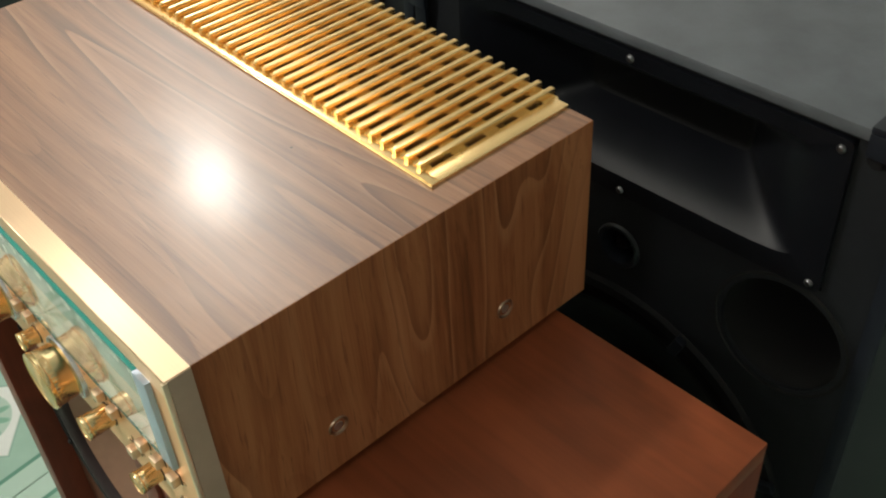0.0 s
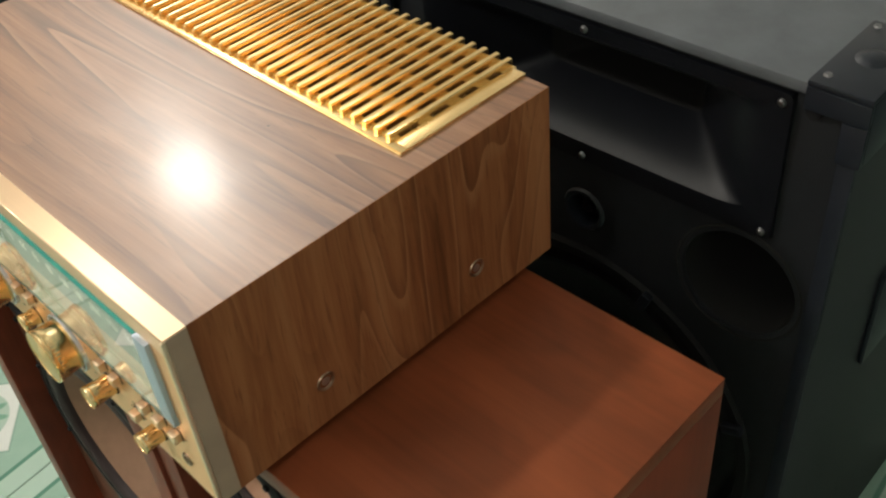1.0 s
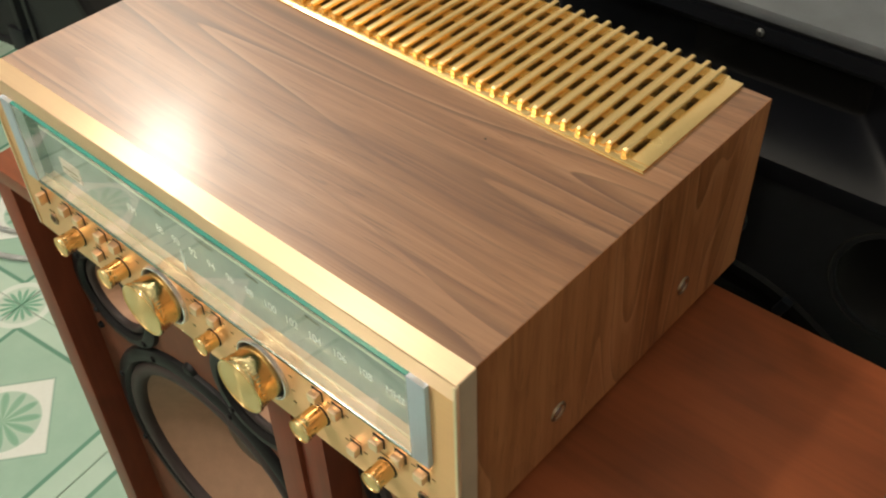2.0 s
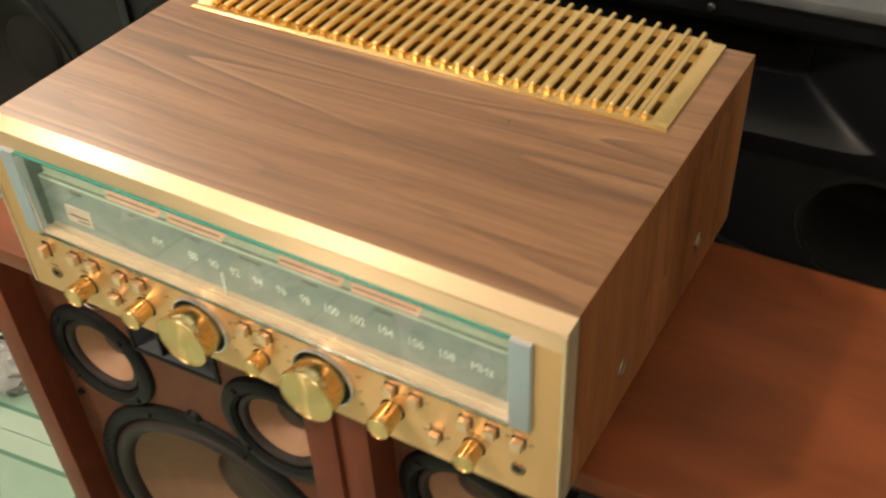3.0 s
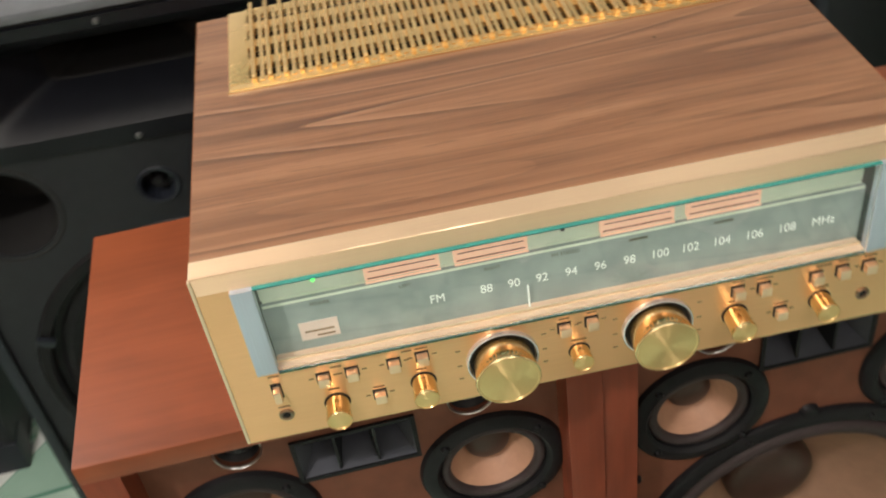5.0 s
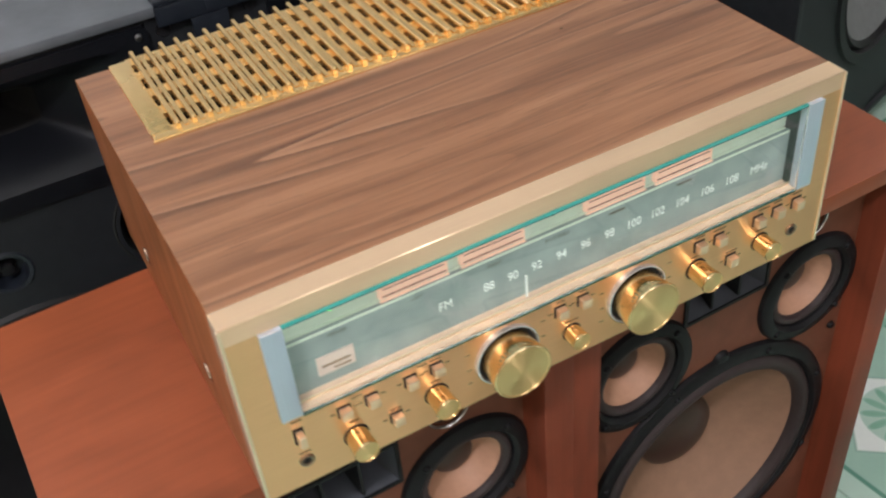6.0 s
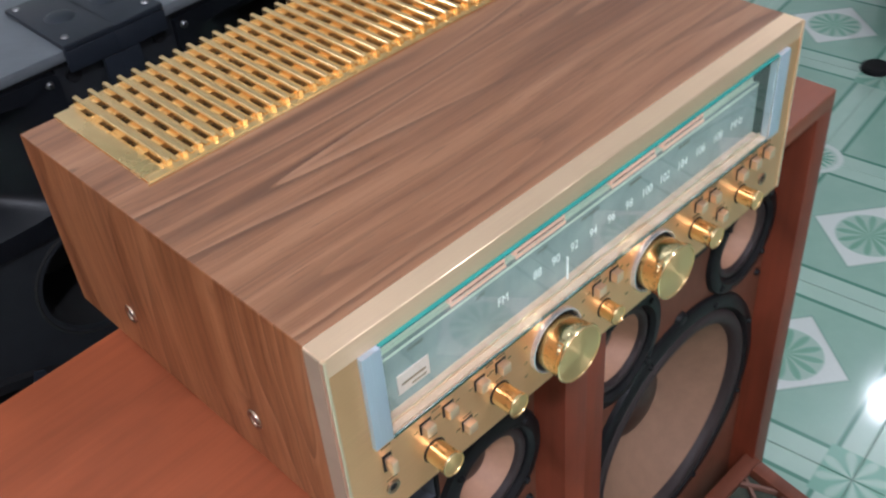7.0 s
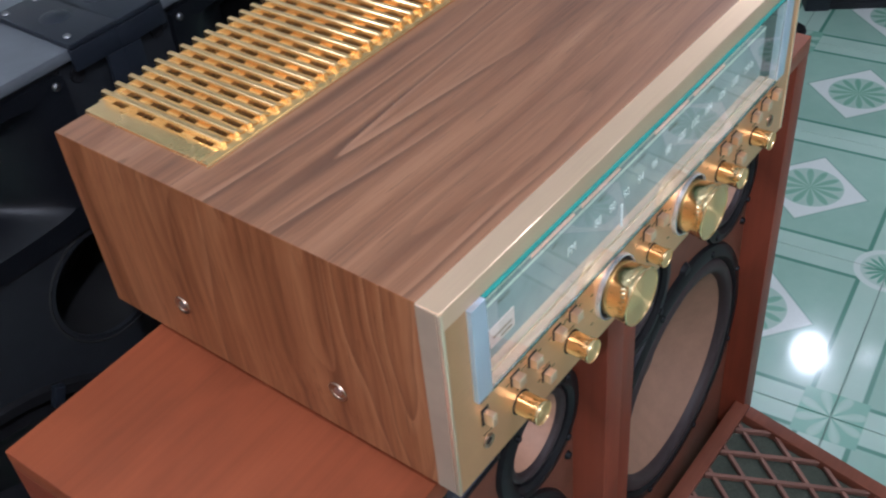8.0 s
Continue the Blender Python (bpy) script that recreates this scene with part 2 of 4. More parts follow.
WALNUT_TOP = walnut("walnut_top", 0, 3.1, 0.95, 0.17)
WALNUT_SIDE = walnut("walnut_side", 2, 7.7, 0.2, 0.0, 0.83, 1.6, 0.04, 0.5)
GOLD_FACE = brushed("brushed_gold_face", (0.985, 0.575, 0.305), 0.34, 0, 0.9, 1500.0, 0.05, 0.88)
# paler copy of the face metal; the top's sheen is in the colour
GOLD_RAIL_LIT = brushed("satin_gold_rail_lit", (0.99, 0.71, 0.475), 0.40, 0, 0.66, 1500.0, 0.04, 0.98)
GOLD_GRILLE = plain("satin_gold_grille", (1.0, 0.69, 0.335), 0.27, 0.95, 0.06, 40)
GOLD_SHINY = plain("polished_gold", (0.99, 0.75, 0.42), 0.18, 1.0, 0.05, 50)
GOLD_CAP = radial_gold("spun_gold_cap")
GOLD_BUTTON = plain("champagne_button", (0.95, 0.68, 0.46), 0.3, 0.75, 0.06, 80)
SILVER_PLATE = brushed("blue_silver_plate", (0.60, 0.69, 0.82), 0.4, 2, 0.6, 1500.0, 0.03)
PALE_TRIM = plain("pale_gold_trim", (0.93, 0.75, 0.54), 0.32, 0.75, 0.05, 60)
COLLAR = plain("white_metal_collar", (0.84, 0.85, 0.90), 0.26, 0.75, 0.05, 60)
# side faces of the gold front; their dull reflection is painted grey-brown
SIDE_REFLECTION = plain("grey_brown_side_reflection", (0.43, 0.33, 0.245), 0.5, 0.3, 0.12, 30)
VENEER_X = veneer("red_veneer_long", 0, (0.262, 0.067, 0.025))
# uprights use a darker shadow tone of the veneer on top
VENEER_Z = veneer("red_veneer_upright_shaded", 2, (0.21, 0.047, 0.022))
BAFFLE = plain("brown_baffle_board", (0.155, 0.056, 0.032), 0.55, 0.0, 0.2, 40, 0.1, spec=0.25)
RUBBER = plain("black_rubber", (0.011, 0.011, 0.0125), 0.42, 0.0, 0.2, 90, spec=0.15)
BLACK_GAP = plain("dark_void", (0.006, 0.006, 0.006), 0.8, 0.0, 0.1, 50)
CONE_TAN = plain("tan_paper_cone", (0.47, 0.265, 0.17), 0.6, 0.0, 0.1, 120, 0.15)
CONE_WOOFER = plain("brown_paper_cone", (0.27, 0.155, 0.098), 0.65, 0.0, 0.14, 60, 0.2)
CONE_CAP = plain("dark_brown_dust_cap", (0.05, 0.025, 0.018), 0.42, 0.0, 0.12, 90)
SURROUND = plain("mauve_foam_surround", (0.036, 0.025, 0.026), 0.55, 0.0, 0.12, 90, spec=0.35)
HORN_BLACK = plain("black_horn_plastic", (0.012, 0.012, 0.014), 0.45, 0.0, 0.2, 60, spec=0.3)
# black horn's throat painted grey to pass for its lit lower faces
HORN_LIT = plain("lit_black_horn_plastic", (0.075, 0.082, 0.098), 0.34, 0.0, 0.2, 60, spec=0.6)
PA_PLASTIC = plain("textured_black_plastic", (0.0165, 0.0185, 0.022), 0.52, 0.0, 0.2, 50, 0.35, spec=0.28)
# black plastic too; its grey is ceiling sheen put into the colour
PA_TOP_SHEEN = plain("black_top_with_sheen", (0.108, 0.12, 0.134), 0.45, 0.0, 0.25, 24, 0.3)
PA_GLOSS = plain("smooth_black_plastic", (0.012, 0.0155, 0.023), 0.42, 0.0, 0.2, 40, spec=0.4)
HORN_GLOSS = plain("glossy_black_horn", (0.0055, 0.0065, 0.009), 0.42, 0.0, 0.2, 40, spec=0.24)
GREY_CONE = plain("grey_paper_cone", (0.16, 0.165, 0.17), 0.6, 0.0, 0.12, 70)
CUP = plain("pale_bronze_cup", (0.36, 0.26, 0.19), 0.35, 1.0, 0.1, 90)
STEEL = plain("bright_steel", (0.48, 0.45, 0.42), 0.42, 1.0, 0.1, 200)
SCREW = plain("steel_screw", (0.22, 0.22, 0.23), 0.4, 1.0, 0.1, 200)
CLOTH = plain("dark_green_cloth", (0.055, 0.066, 0.048), 0.9, 0.0, 0.35, 300, 0.5)
LATTICE = veneer("reddish_lattice_wood", 0, (0.205, 0.066, 0.036))
LATTICE_STRIP = veneer("worn_lattice_strip", 0, (0.225, 0.115, 0.085))
TILE_MAT = tile_material()
GROUT = plain("grey_green_grout", (0.25, 0.34, 0.30), 0.8, 0.0, 0.2, 60)
WALL_PAINT = plain("pale_wall_paint", (0.50, 0.42, 0.34), 0.7, 0.0, 0.06, 5, 0.1)
WALL_WHITE = plain("white_wall_paint", (0.78, 0.78, 0.77), 0.7, 0.0, 0.05, 5, 0.1)
CEILING_PAINT = plain("white_ceiling_paint", (0.82, 0.82, 0.8), 0.8, 0.0, 0.04, 4)
LAMP_CASE = plain("white_lamp_case", (0.8, 0.8, 0.8), 0.4, 0.0, 0.03, 20)
DIAL_GREEN = lit("backlit_dial_green", (0.25, 0.285, 0.272), (0.66, 0.85, 0.80), 0.055, 0.2, 0.2)
DIAL_UPPER = lit("backlit_meter_strip", (0.52, 0.56, 0.46), (0.75, 0.9, 0.68), 0.2, 0.3)
# the ledge itself glows in place of dial lamp light falling on it
DIAL_LEDGE_GLOW = lit("ledge_with_lamp_glow", (0.55, 0.38, 0.27), (1.0, 0.62, 0.40), 0.16, 0.3)
METER_GLOW = lit("orange_meter_scale", (0.75, 0.45, 0.33), (1.0, 0.56, 0.38), 0.52)
METER_LINE = plain("dark_red_needle", (0.16, 0.05, 0.03), 0.5, 0.0, 0.1, 80)
DIAL_TEXT = lit("white_dial_lettering", (0.85, 0.87, 0.84), (0.9, 1.0, 0.95), 0.12)
DARK_TEXT = plain("dark_print", (0.09, 0.075, 0.05), 0.6, 0.0, 0.1, 90)
BROWN_PRINT = plain("brown_print", (0.22, 0.125, 0.05), 0.6, 0.0, 0.1, 90)
LOGO_PLATE = lit("pale_pink_badge", (0.70, 0.55, 0.48), (1.0, 0.75, 0.65), 0.05)
GLASS = glass_material("dial_glass", (0.93, 1.0, 0.97))
# faint emission added to tinted glass; the edge is no lamp
GLASS_EDGE = lit("glowing_cyan_glass_edge", (0.045, 0.33, 0.30), (0.05, 0.8, 0.74), 0.012, 0.16)
GLASS_RIM = plain("dark_green_glass_rim", (0.015, 0.085, 0.065), 0.15, 0.0, 0.1, 60)
DULL_RING = plain("dull_metal_ring", (0.52, 0.51, 0.50), 0.3, 1.0, 0.1, 60)
GREEN_LED = lit("green_power_led", (0.05, 0.6, 0.08), (0.05, 1.0, 0.1), 4.0)
PLASTIC_BAG = plain("crumpled_clear_bag", (0.36, 0.38, 0.39), 0.28, 0.0, 0.2, 30)

# ---------------------------------------------------------------- builders


def part(name, bm, material, parent, label="", smooth=True, bevel=0.0):
    me = bpy.data.meshes.new(name)
    if bevel:
        bmesh.ops.bevel(bm, geom=list(bm.edges), offset=bevel, segments=2, affect="EDGES", profile=0.6)
    bmesh.ops.recalc_face_normals(bm, faces=list(bm.faces))
    bm.to_mesh(me)
    bm.free()
    me.materials.append(material)
    if smooth:
        me.polygons.foreach_set("use_smooth", [True] * len(me.polygons))
        me.set_sharp_from_angle(angle=radians(32))
    ob = new(name, me)
    ob.parent = parent
    if label:
        tagged(ob, label)
    return ob


def thing(name, m, label, category, group=""):
    ob = new(name)
    ob.empty_display_size = 0.05
    ob.matrix_world = m
    return tagged(ob, label, category, group)


def block(x0, x1, y0, y1, z0, z1, bm=None):
    bm = bm or bmesh.new()
    m = Matrix.Translation(((x0 + x1) / 2, (y0 + y1) / 2, (z0 + z1) / 2)) @ Matrix.Diagonal((x1 - x0, y1 - y0, z1 - z0, 1))
    bmesh.ops.create_cube(bm, size=1.0, matrix=m)
    return bm


def lathe(profile, seg=48, at=(0, 0, 0), bm=None, closed=False):
    """A body turned round the y axis: profile rows of (radius, y)."""
    bm = bm or bmesh.new()
    rings = []
    for r, y in profile:
        if r <= 1e-6:
            rings.append([bm.verts.new((at[0], at[1] + y, at[2]))])
        else:
            rings.append([bm.verts.new((at[0] + r * math.cos(2 * math.pi * k / seg), at[1] + y, at[2] + r * math.sin(2 * math.pi * k / seg))) for k in range(seg)])
    pairs = list(zip(rings, rings[1:])) + ([(rings[-1], rings[0])] if closed else [])
    for a, b in pairs:
        for k in range(seg):
            n = (k + 1) % seg
            if len(a) == 1 and len(b) == 1:
                break
            if len(a) == 1:
                bm.faces.new((a[0], b[k], b[n]))
            elif len(b) == 1:
                bm.faces.new((a[k], a[n], b[0]))
            else:
                bm.faces.new((a[k], a[n], b[n], b[k]))
    return bm


def plate_with_holes(x0, x1, z0, z1, y0, y1, holes, slot=None, seg=48):
    """A board in the xz plane with round holes (x, z, r) right through it."""
    bm = bmesh.new()
    outer = [bm.verts.new((x, y0, z)) for x, z in ((x0, z0), (x1, z0), (x1, z1), (x0, z1))]
    edges = [bm.edges.new((outer[i], outer[(i + 1) % 4])) for i in range(4)]
    for hx, hz, hr in holes:
        ring = [bm.verts.new((hx + hr * math.cos(2 * math.pi * k / seg), y0, hz + hr * math.sin(2 * math.pi * k / seg))) for k in range(seg)]
        edges += [bm.edges.new((ring[k], ring[(k + 1) % seg])) for k in range(seg)]
    if slot:
        ring = [bm.verts.new((x, y0, z)) for x, z in ((slot[0], slot[2]), (slot[1], slot[2]), (slot[1], slot[3]), (slot[0], slot[3]))]
        edges += [bm.edges.new((ring[k], ring[(k + 1) % 4])) for k in range(4)]
    bmesh.ops.triangle_fill(bm, use_beauty=True, use_dissolve=False, edges=edges)
    ext = bmesh.ops.extrude_face_region(bm, geom=list(bm.faces))
    bmesh.ops.translate(bm, verts=[v for v in ext["geom"] if isinstance(v, bmesh.types.BMVert)], vec=(0, y1 - y0, 0))
    return bm


def lettering(name, text, size, place, turn, material, parent, label="", narrow=1.0):
    cu = bpy.data.curves.new(name, "FONT")
    cu.body, cu.size, cu.align_x, cu.align_y, cu.extrude = text, size, "CENTER", "CENTER", 0.0001
    tmp = bpy.data.objects.new(name, cu)
    scene.collection.objects.link(tmp)
    dg = bpy.context.evaluated_depsgraph_get()
    me = bpy.data.meshes.new_from_object(tmp.evaluated_get(dg))
    bpy.data.objects.remove(tmp)
    me.materials.clear()
    me.materials.append(material)
    me.transform(pose(*place, *turn) @ Matrix.Diagonal((narrow, 1, 1, 1)))
    ob = new(name, me)
    ob.parent = parent
    if label:
        tagged(ob, label)
    return ob


def setting(name, bm, material, label=""):
    ob = part(name, bm, material, None, "", False)
    return tagged(ob, label, "", "", "structure")


# ---------------------------------------------------------------- room shell
X0, X1, Y0, Y1, HIGH = ROOM
floor = setting("floor", block(X0, X1, Y0, Y1, -0.08, -0.003), GROUT, "pale green patterned glazed tile floor")
setting("wall_north", block(X0 - 0.15, X1 + 0.15, Y1, Y1 + 0.15, -0.08, HIGH), WALL_WHITE)
setting("wall_south", block(X0 - 0.15, X1 + 0.15, Y0 - 0.15, Y0, -0.08, HIGH), WALL_PAINT)
setting("wall_west", block(X0 - 0.15, X0, Y0, Y1, -0.08, HIGH), WALL_PAINT)
setting("wall_east", block(X1, X1 + 0.15, Y0, Y1, -0.08, HIGH), WALL_WHITE)
setting("ceiling", block(X0 - 0.15, X1 + 0.15, Y0 - 0.15, Y1 + 0.15, HIGH, HIGH + 0.1), CEILING_PAINT)
# holders are out of view; those of the fill lamps are made up
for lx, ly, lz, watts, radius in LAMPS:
    lamp = thing("ceiling_and_fill_lamp", pose(lx, ly, lz), "unseen white bulb holder on a thin rod, for bulbs and fill lamps", "lamp", "ceiling lamps")
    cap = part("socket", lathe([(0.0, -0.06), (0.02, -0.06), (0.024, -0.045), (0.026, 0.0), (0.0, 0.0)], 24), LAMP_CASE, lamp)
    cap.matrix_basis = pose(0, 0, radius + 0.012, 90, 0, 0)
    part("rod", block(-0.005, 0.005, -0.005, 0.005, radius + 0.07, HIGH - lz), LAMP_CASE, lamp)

ZT = 0.74  # top of the two loudspeaker cabinets

# ---------------------------------------------------------------- loudspeaker cabinets
CAB_W, CAB_D = 0.436, 0.299


def driver(name, parent, x, z, outer, cone_r, depth, cap_r, y, cone_mat, big=False):
    """A cone driver: black frame ring, surround, cone and dust cap; its axis is the y axis, y: the baffle's face."""
    ring_in = cone_r * (1.16 if big else 1.27)
    frame_ob = part(name, lathe([(ring_in * 0.98, 0.004), (ring_in, -0.004), (ring_in + 0.004, -0.008), (outer - 0.007, -0.008), (outer - 0.002, -0.005), (outer, 0.0), (outer, 0.006), (ring_in * 0.98, 0.006)], 72 if big else 56), RUBBER, parent)
    frame_ob.location = (x, y, z)
    roll = ring_in - cone_r
    prof = [(ring_in * 0.995, 0.003)]
    for k in range(1, 8):
        a = math.pi * k / 8
        prof.append((cone_r + roll * (0.5 + 0.5 * math.cos(a)), 0.003 - 0.55 * roll * math.sin(a)))
    prof.append((cone_r, 0.004))
    part("surround", lathe(prof, 64), SURROUND, frame_ob)
    cone = [(cone_r, 0.004)]
    for k in range(1, 9):
        f = k / 8
        cone.append((cone_r + (cap_r * 0.96 - cone_r) * f, 0.004 + depth * (1 - (1 - f) ** 1.35)))
    part("cone", lathe(cone, 64), cone_mat, frame_ob)
    cap = [(cap_r * math.cos(math.pi / 2 * k / 7), 0.004 + depth - 0.012 - cap_r * 0.38 * math.sin(math.pi / 2 * k / 7)) for k in range(8)]
    cap[-1] = (0.0, cap[-1][1])
    part("dust_cap", lathe([(cap_r, 0.006 + depth)] + cap, 40), CONE_CAP, frame_ob)
    n = 8 if big else 4
    for k in range(n):
        a = 2 * math.pi * (k + 0.5) / n
        s = part("screw", lathe([(0.0, -0.003), (0.003, -0.0025), (0.0042, 0.0), (0.0042, 0.002)], 12), RUBBER, frame_ob)
        rr = (outer + ring_in) / 2
        s.location = (rr * math.cos(a), -0.008, rr * math.sin(a))
    return frame_ob


def loudspeaker(m, label):
    cab = thing("loudspeaker", m, label, "loudspeaker", "pair of loudspeakers")
    w, d, h, s, t = CAB_W / 2, CAB_D, ZT, 0.032, 0.021
    face = 0.037  # depth of the recess in front of the baffle
    part("top_panel", block(-w, w, 0, d, h - t, h), VENEER_X, cab, bevel=0.0012)
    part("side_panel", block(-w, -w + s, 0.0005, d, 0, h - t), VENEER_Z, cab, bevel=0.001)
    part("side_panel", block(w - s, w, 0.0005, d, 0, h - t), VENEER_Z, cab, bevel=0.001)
    part("bottom_panel", block(-w + s, w - s, 0.0005, d, 0.0, 0.03), VENEER_X, cab, bevel=0.001)
    part("back_panel", block(-w + s, w - s, d - 0.016, d - 0.002, 0.03, h - t), BAFFLE, cab)
    wz, mz, tz, hz = h - 0.381, h - 0.163, h - 0.065, h - 0.098
    holes = [(0.004, wz, 0.155), (-0.1125, mz, 0.056), (0.1205, mz, 0.056), (-0.100, tz, 0.0195), (0.108, tz, 0.0195)]
    part("baffle", plate_with_holes(-w + s, w - s, 0.03, h - t, face, face + 0.018, holes, (-0.053, 0.053, hz - 0.025, hz + 0.025)), BAFFLE, cab, smooth=False)
    driver("woofer", cab, 0.004, wz, 0.1785, 0.136, 0.066, 0.052, face, CONE_WOOFER, True)
    for x in (-0.1125, 0.1205):
        driver("midrange", cab, x, mz, 0.0705, 0.0405, 0.034, 0.0218, face, CONE_TAN)
        tw = part("tweeter", lathe([(0.0198, 0.006), (0.0200, -0.002), (0.0208, -0.003), (0.0217, -0.002), (0.0220, 0.004)], 40), DULL_RING, cab, "thin metal tweeter ring")
        tw.location = (x + math.copysign(0.0125, -x), face, tz)
        part("dome", lathe([(0.0195, 0.004), (0.0155, 0.010), (0.011, 0.006), (0.006, 0.002), (0.0, 0.0)], 32), HORN_BLACK, tw)
    # multicell horn: a dark box behind the baffle with slanting vanes
    hw, hh = 0.056, 0.028
    bm = block(-hw, hw, -0.003, 0.001, -hh, -hh + 0.004)
    block(-hw, hw, -0.003, 0.001, hh - 0.004, hh, bm)
    block(-hw, -hw + 0.004, -0.003, 0.001, -hh + 0.004, hh - 0.004, bm)
    block(hw - 0.004, hw, -0.003, 0.001, -hh + 0.004, hh - 0.004, bm)
    horn = part("horn", bm, RUBBER, cab, "black sectoral horn")
    horn.location = (0.0, face, hz)
    bm = bmesh.new()
    mouth = [bm.verts.new((sx * (hw - 0.004), -0.001, sz * (hh - 0.004))) for sx, sz in ((-1, -1), (1, -1), (1, 1), (-1, 1))]
    throat = [bm.verts.new((sx * hw * 0.55, 0.055, sz * hh * 0.4)) for sx, sz in ((-1, -1), (1, -1), (1, 1), (-1, 1))]
    for i in range(4):
        bm.faces.new((mouth[i], mouth[(i + 1) % 4], throat[(i + 1) % 4], throat[i]))
    bm.faces.new(throat)
    part("horn_throat", bm, HORN_LIT, horn, smooth=False)
    for vx in (-0.018, 0.018):
        bm = bmesh.new()
        rows = []
        for sx in (-0.0012, 0.0012):
            rows.append([bm.verts.new(p) for p in ((vx + sx, 0.0, -hh + 0.005), (vx * 0.6 + sx, 0.048, -hh * 0.4), (vx * 0.6 + sx, 0.048, hh * 0.4), (vx + sx, 0.0, hh - 0.005))])
        for i in range(4):
            bm.faces.new((rows[0][i], rows[0][(i + 1) % 4], rows[1][(i + 1) % 4], rows[1][i]))
        bm.faces.new(rows[0])
        bm.faces.new(rows[1])
        part("vane", bm, HORN_BLACK, horn, smooth=False)
    # level knob under the horn and grille pegs
    lump = part("catch", lathe([(0.0, -0.0065), (0.007, -0.0058), (0.010, -0.003), (0.011, 0.0)], 24), RUBBER, cab)
    lump.location = (0.003, face, wz + 0.176)
    for x, z in ((-w + s + 0.014, h - 0.05), (w - s - 0.014, h - 0.05), (-w + s + 0.012, h - 0.25), (w - s - 0.012, h - 0.25)):
        peg = part("peg", lathe([(0.0, -0.005), (0.0035, -0.0045), (0.005, 0.0)], 16), RUBBER, cab)
        peg.location = (x, face, z)
    return cab


left_cab = loudspeaker(pose(0.0725, 0.0285, 0, 0, 0, 1.9), "red-brown veneered loudspeaker with its grille removed, on the tiles")
copy_thing(left_cab, pose(0.509, 0.0455, 0, 0, 0, 1.4))

# ---------------------------------------------------------------- receiver
RZ = ZT
rec = thing("stereo_receiver", pose(0, 0, RZ), "vintage stereo receiver, gold front, walnut case, on the loudspeakers", "receiver")
W, D, ZB, ZH = 0.52, 0.37, 0.012, 0.184
FY = 0.0185

# walnut case: a top with a cut-out for the grille, open at the back
GX0, GX1, GY0 = 0.030, 0.495, 0.2298
bm = block(0.0006, W - 0.0006, FY, GY0 + 0.004, ZH - 0.014, ZH)
block(0.0006, GX0 + 0.004, GY0 + 0.004, D, ZH - 0.014, ZH, bm)
block(GX1 - 0.004, W - 0.0006, GY0 + 0.004, D, ZH - 0.014, ZH, bm)
part("top_panel", bm, WALNUT_TOP, rec, "walnut veneered top with flowing dark grain", smooth=False)
part("blemish", block(0.382, 0.384, 0.1903, 0.1917, ZH - 0.0004, ZH + 0.0002), DARK_TEXT, rec, "tiny dark mark in the veneer", smooth=False)
for x0, x1, inner in ((0.0, 0.014, 1), (W - 0.014, W, -1)):
    bm = block(x0, x1, FY, D, ZB, ZH - 0.0142)
    skin = x0 if inner > 0 else x1 - 0.0006
    block(skin, skin + 0.0006, FY, D, ZH - 0.0142, ZH - 0.0002, bm)
    part("side_panel", bm, WALNUT_SIDE, rec, "walnut veneered side with upright grain", smooth=False)
part("bottom_plate", block(0.014, W - 0.014, FY, D - 0.01, ZB, ZB + 0.003), BLACK_GAP, rec)
part("back_plate", block(0.014, W - 0.014, D - 0.016, D - 0.013, ZB + 0.003, ZH - 0.0142), BLACK_GAP, rec)
part("rear_terminals", block(W - 0.19, W - 0.012, D - 0.013, D + 0.012, ZB + 0.002, ZB + 0.05), HORN_BLACK, rec, "black terminal panel at the back", bevel=0.002)
part("chassis", block(0.06, W - 0.06, 0.2, D - 0.03, ZB + 0.003, ZH - 0.055), HORN_BLACK, rec, bevel=0.004)
for x in (0.05, W - 0.05):
    for y in (0.06, D - 0.05):
        f = part("foot", block(-0.016, 0.016, -0.016, 0.016, 0.0, ZB), RUBBER, rec, bevel=0.003)
        f.location = (x, y, 0)
for x, sgn in ((0.0, -1), (W, 1)):
    for y in (0.105, 0.271):
        cup = part("screw_cup", lathe([(0.0, 0.0012), (0.0052, 0.001), (0.0062, -0.0007), (0.0080, -0.0013), (0.0088, 0.0006)], 28), CUP, rec)
        cup.matrix_basis = pose(x, y + (0.004 if sgn > 0 else 0.0), 0.054, 0, 0, 90 * sgn)
        s = part("screw", lathe([(0.0, -0.0008), (0.0038, -0.0004), (0.0043, 0.0012)], 16), STEEL, cup)

# gold front: bars round the dial window
WX0, WX1, WZ0, WZ1 = 0.0235, 0.4985, 0.0855, 0.1685
bm = block(0.0, W, 0.0, FY, ZB, WZ0)
block(0.0, WX0, 0.0, FY, WZ0, WZ1, bm)
block(WX1, W, 0.0, FY, WZ0, WZ1, bm)
bmesh.ops.remove_doubles(bm, verts=list(bm.verts), dist=1e-5)
panel = part("front_panel", bm, GOLD_FACE, rec, "brushed champagne-gold front panel", smooth=False)
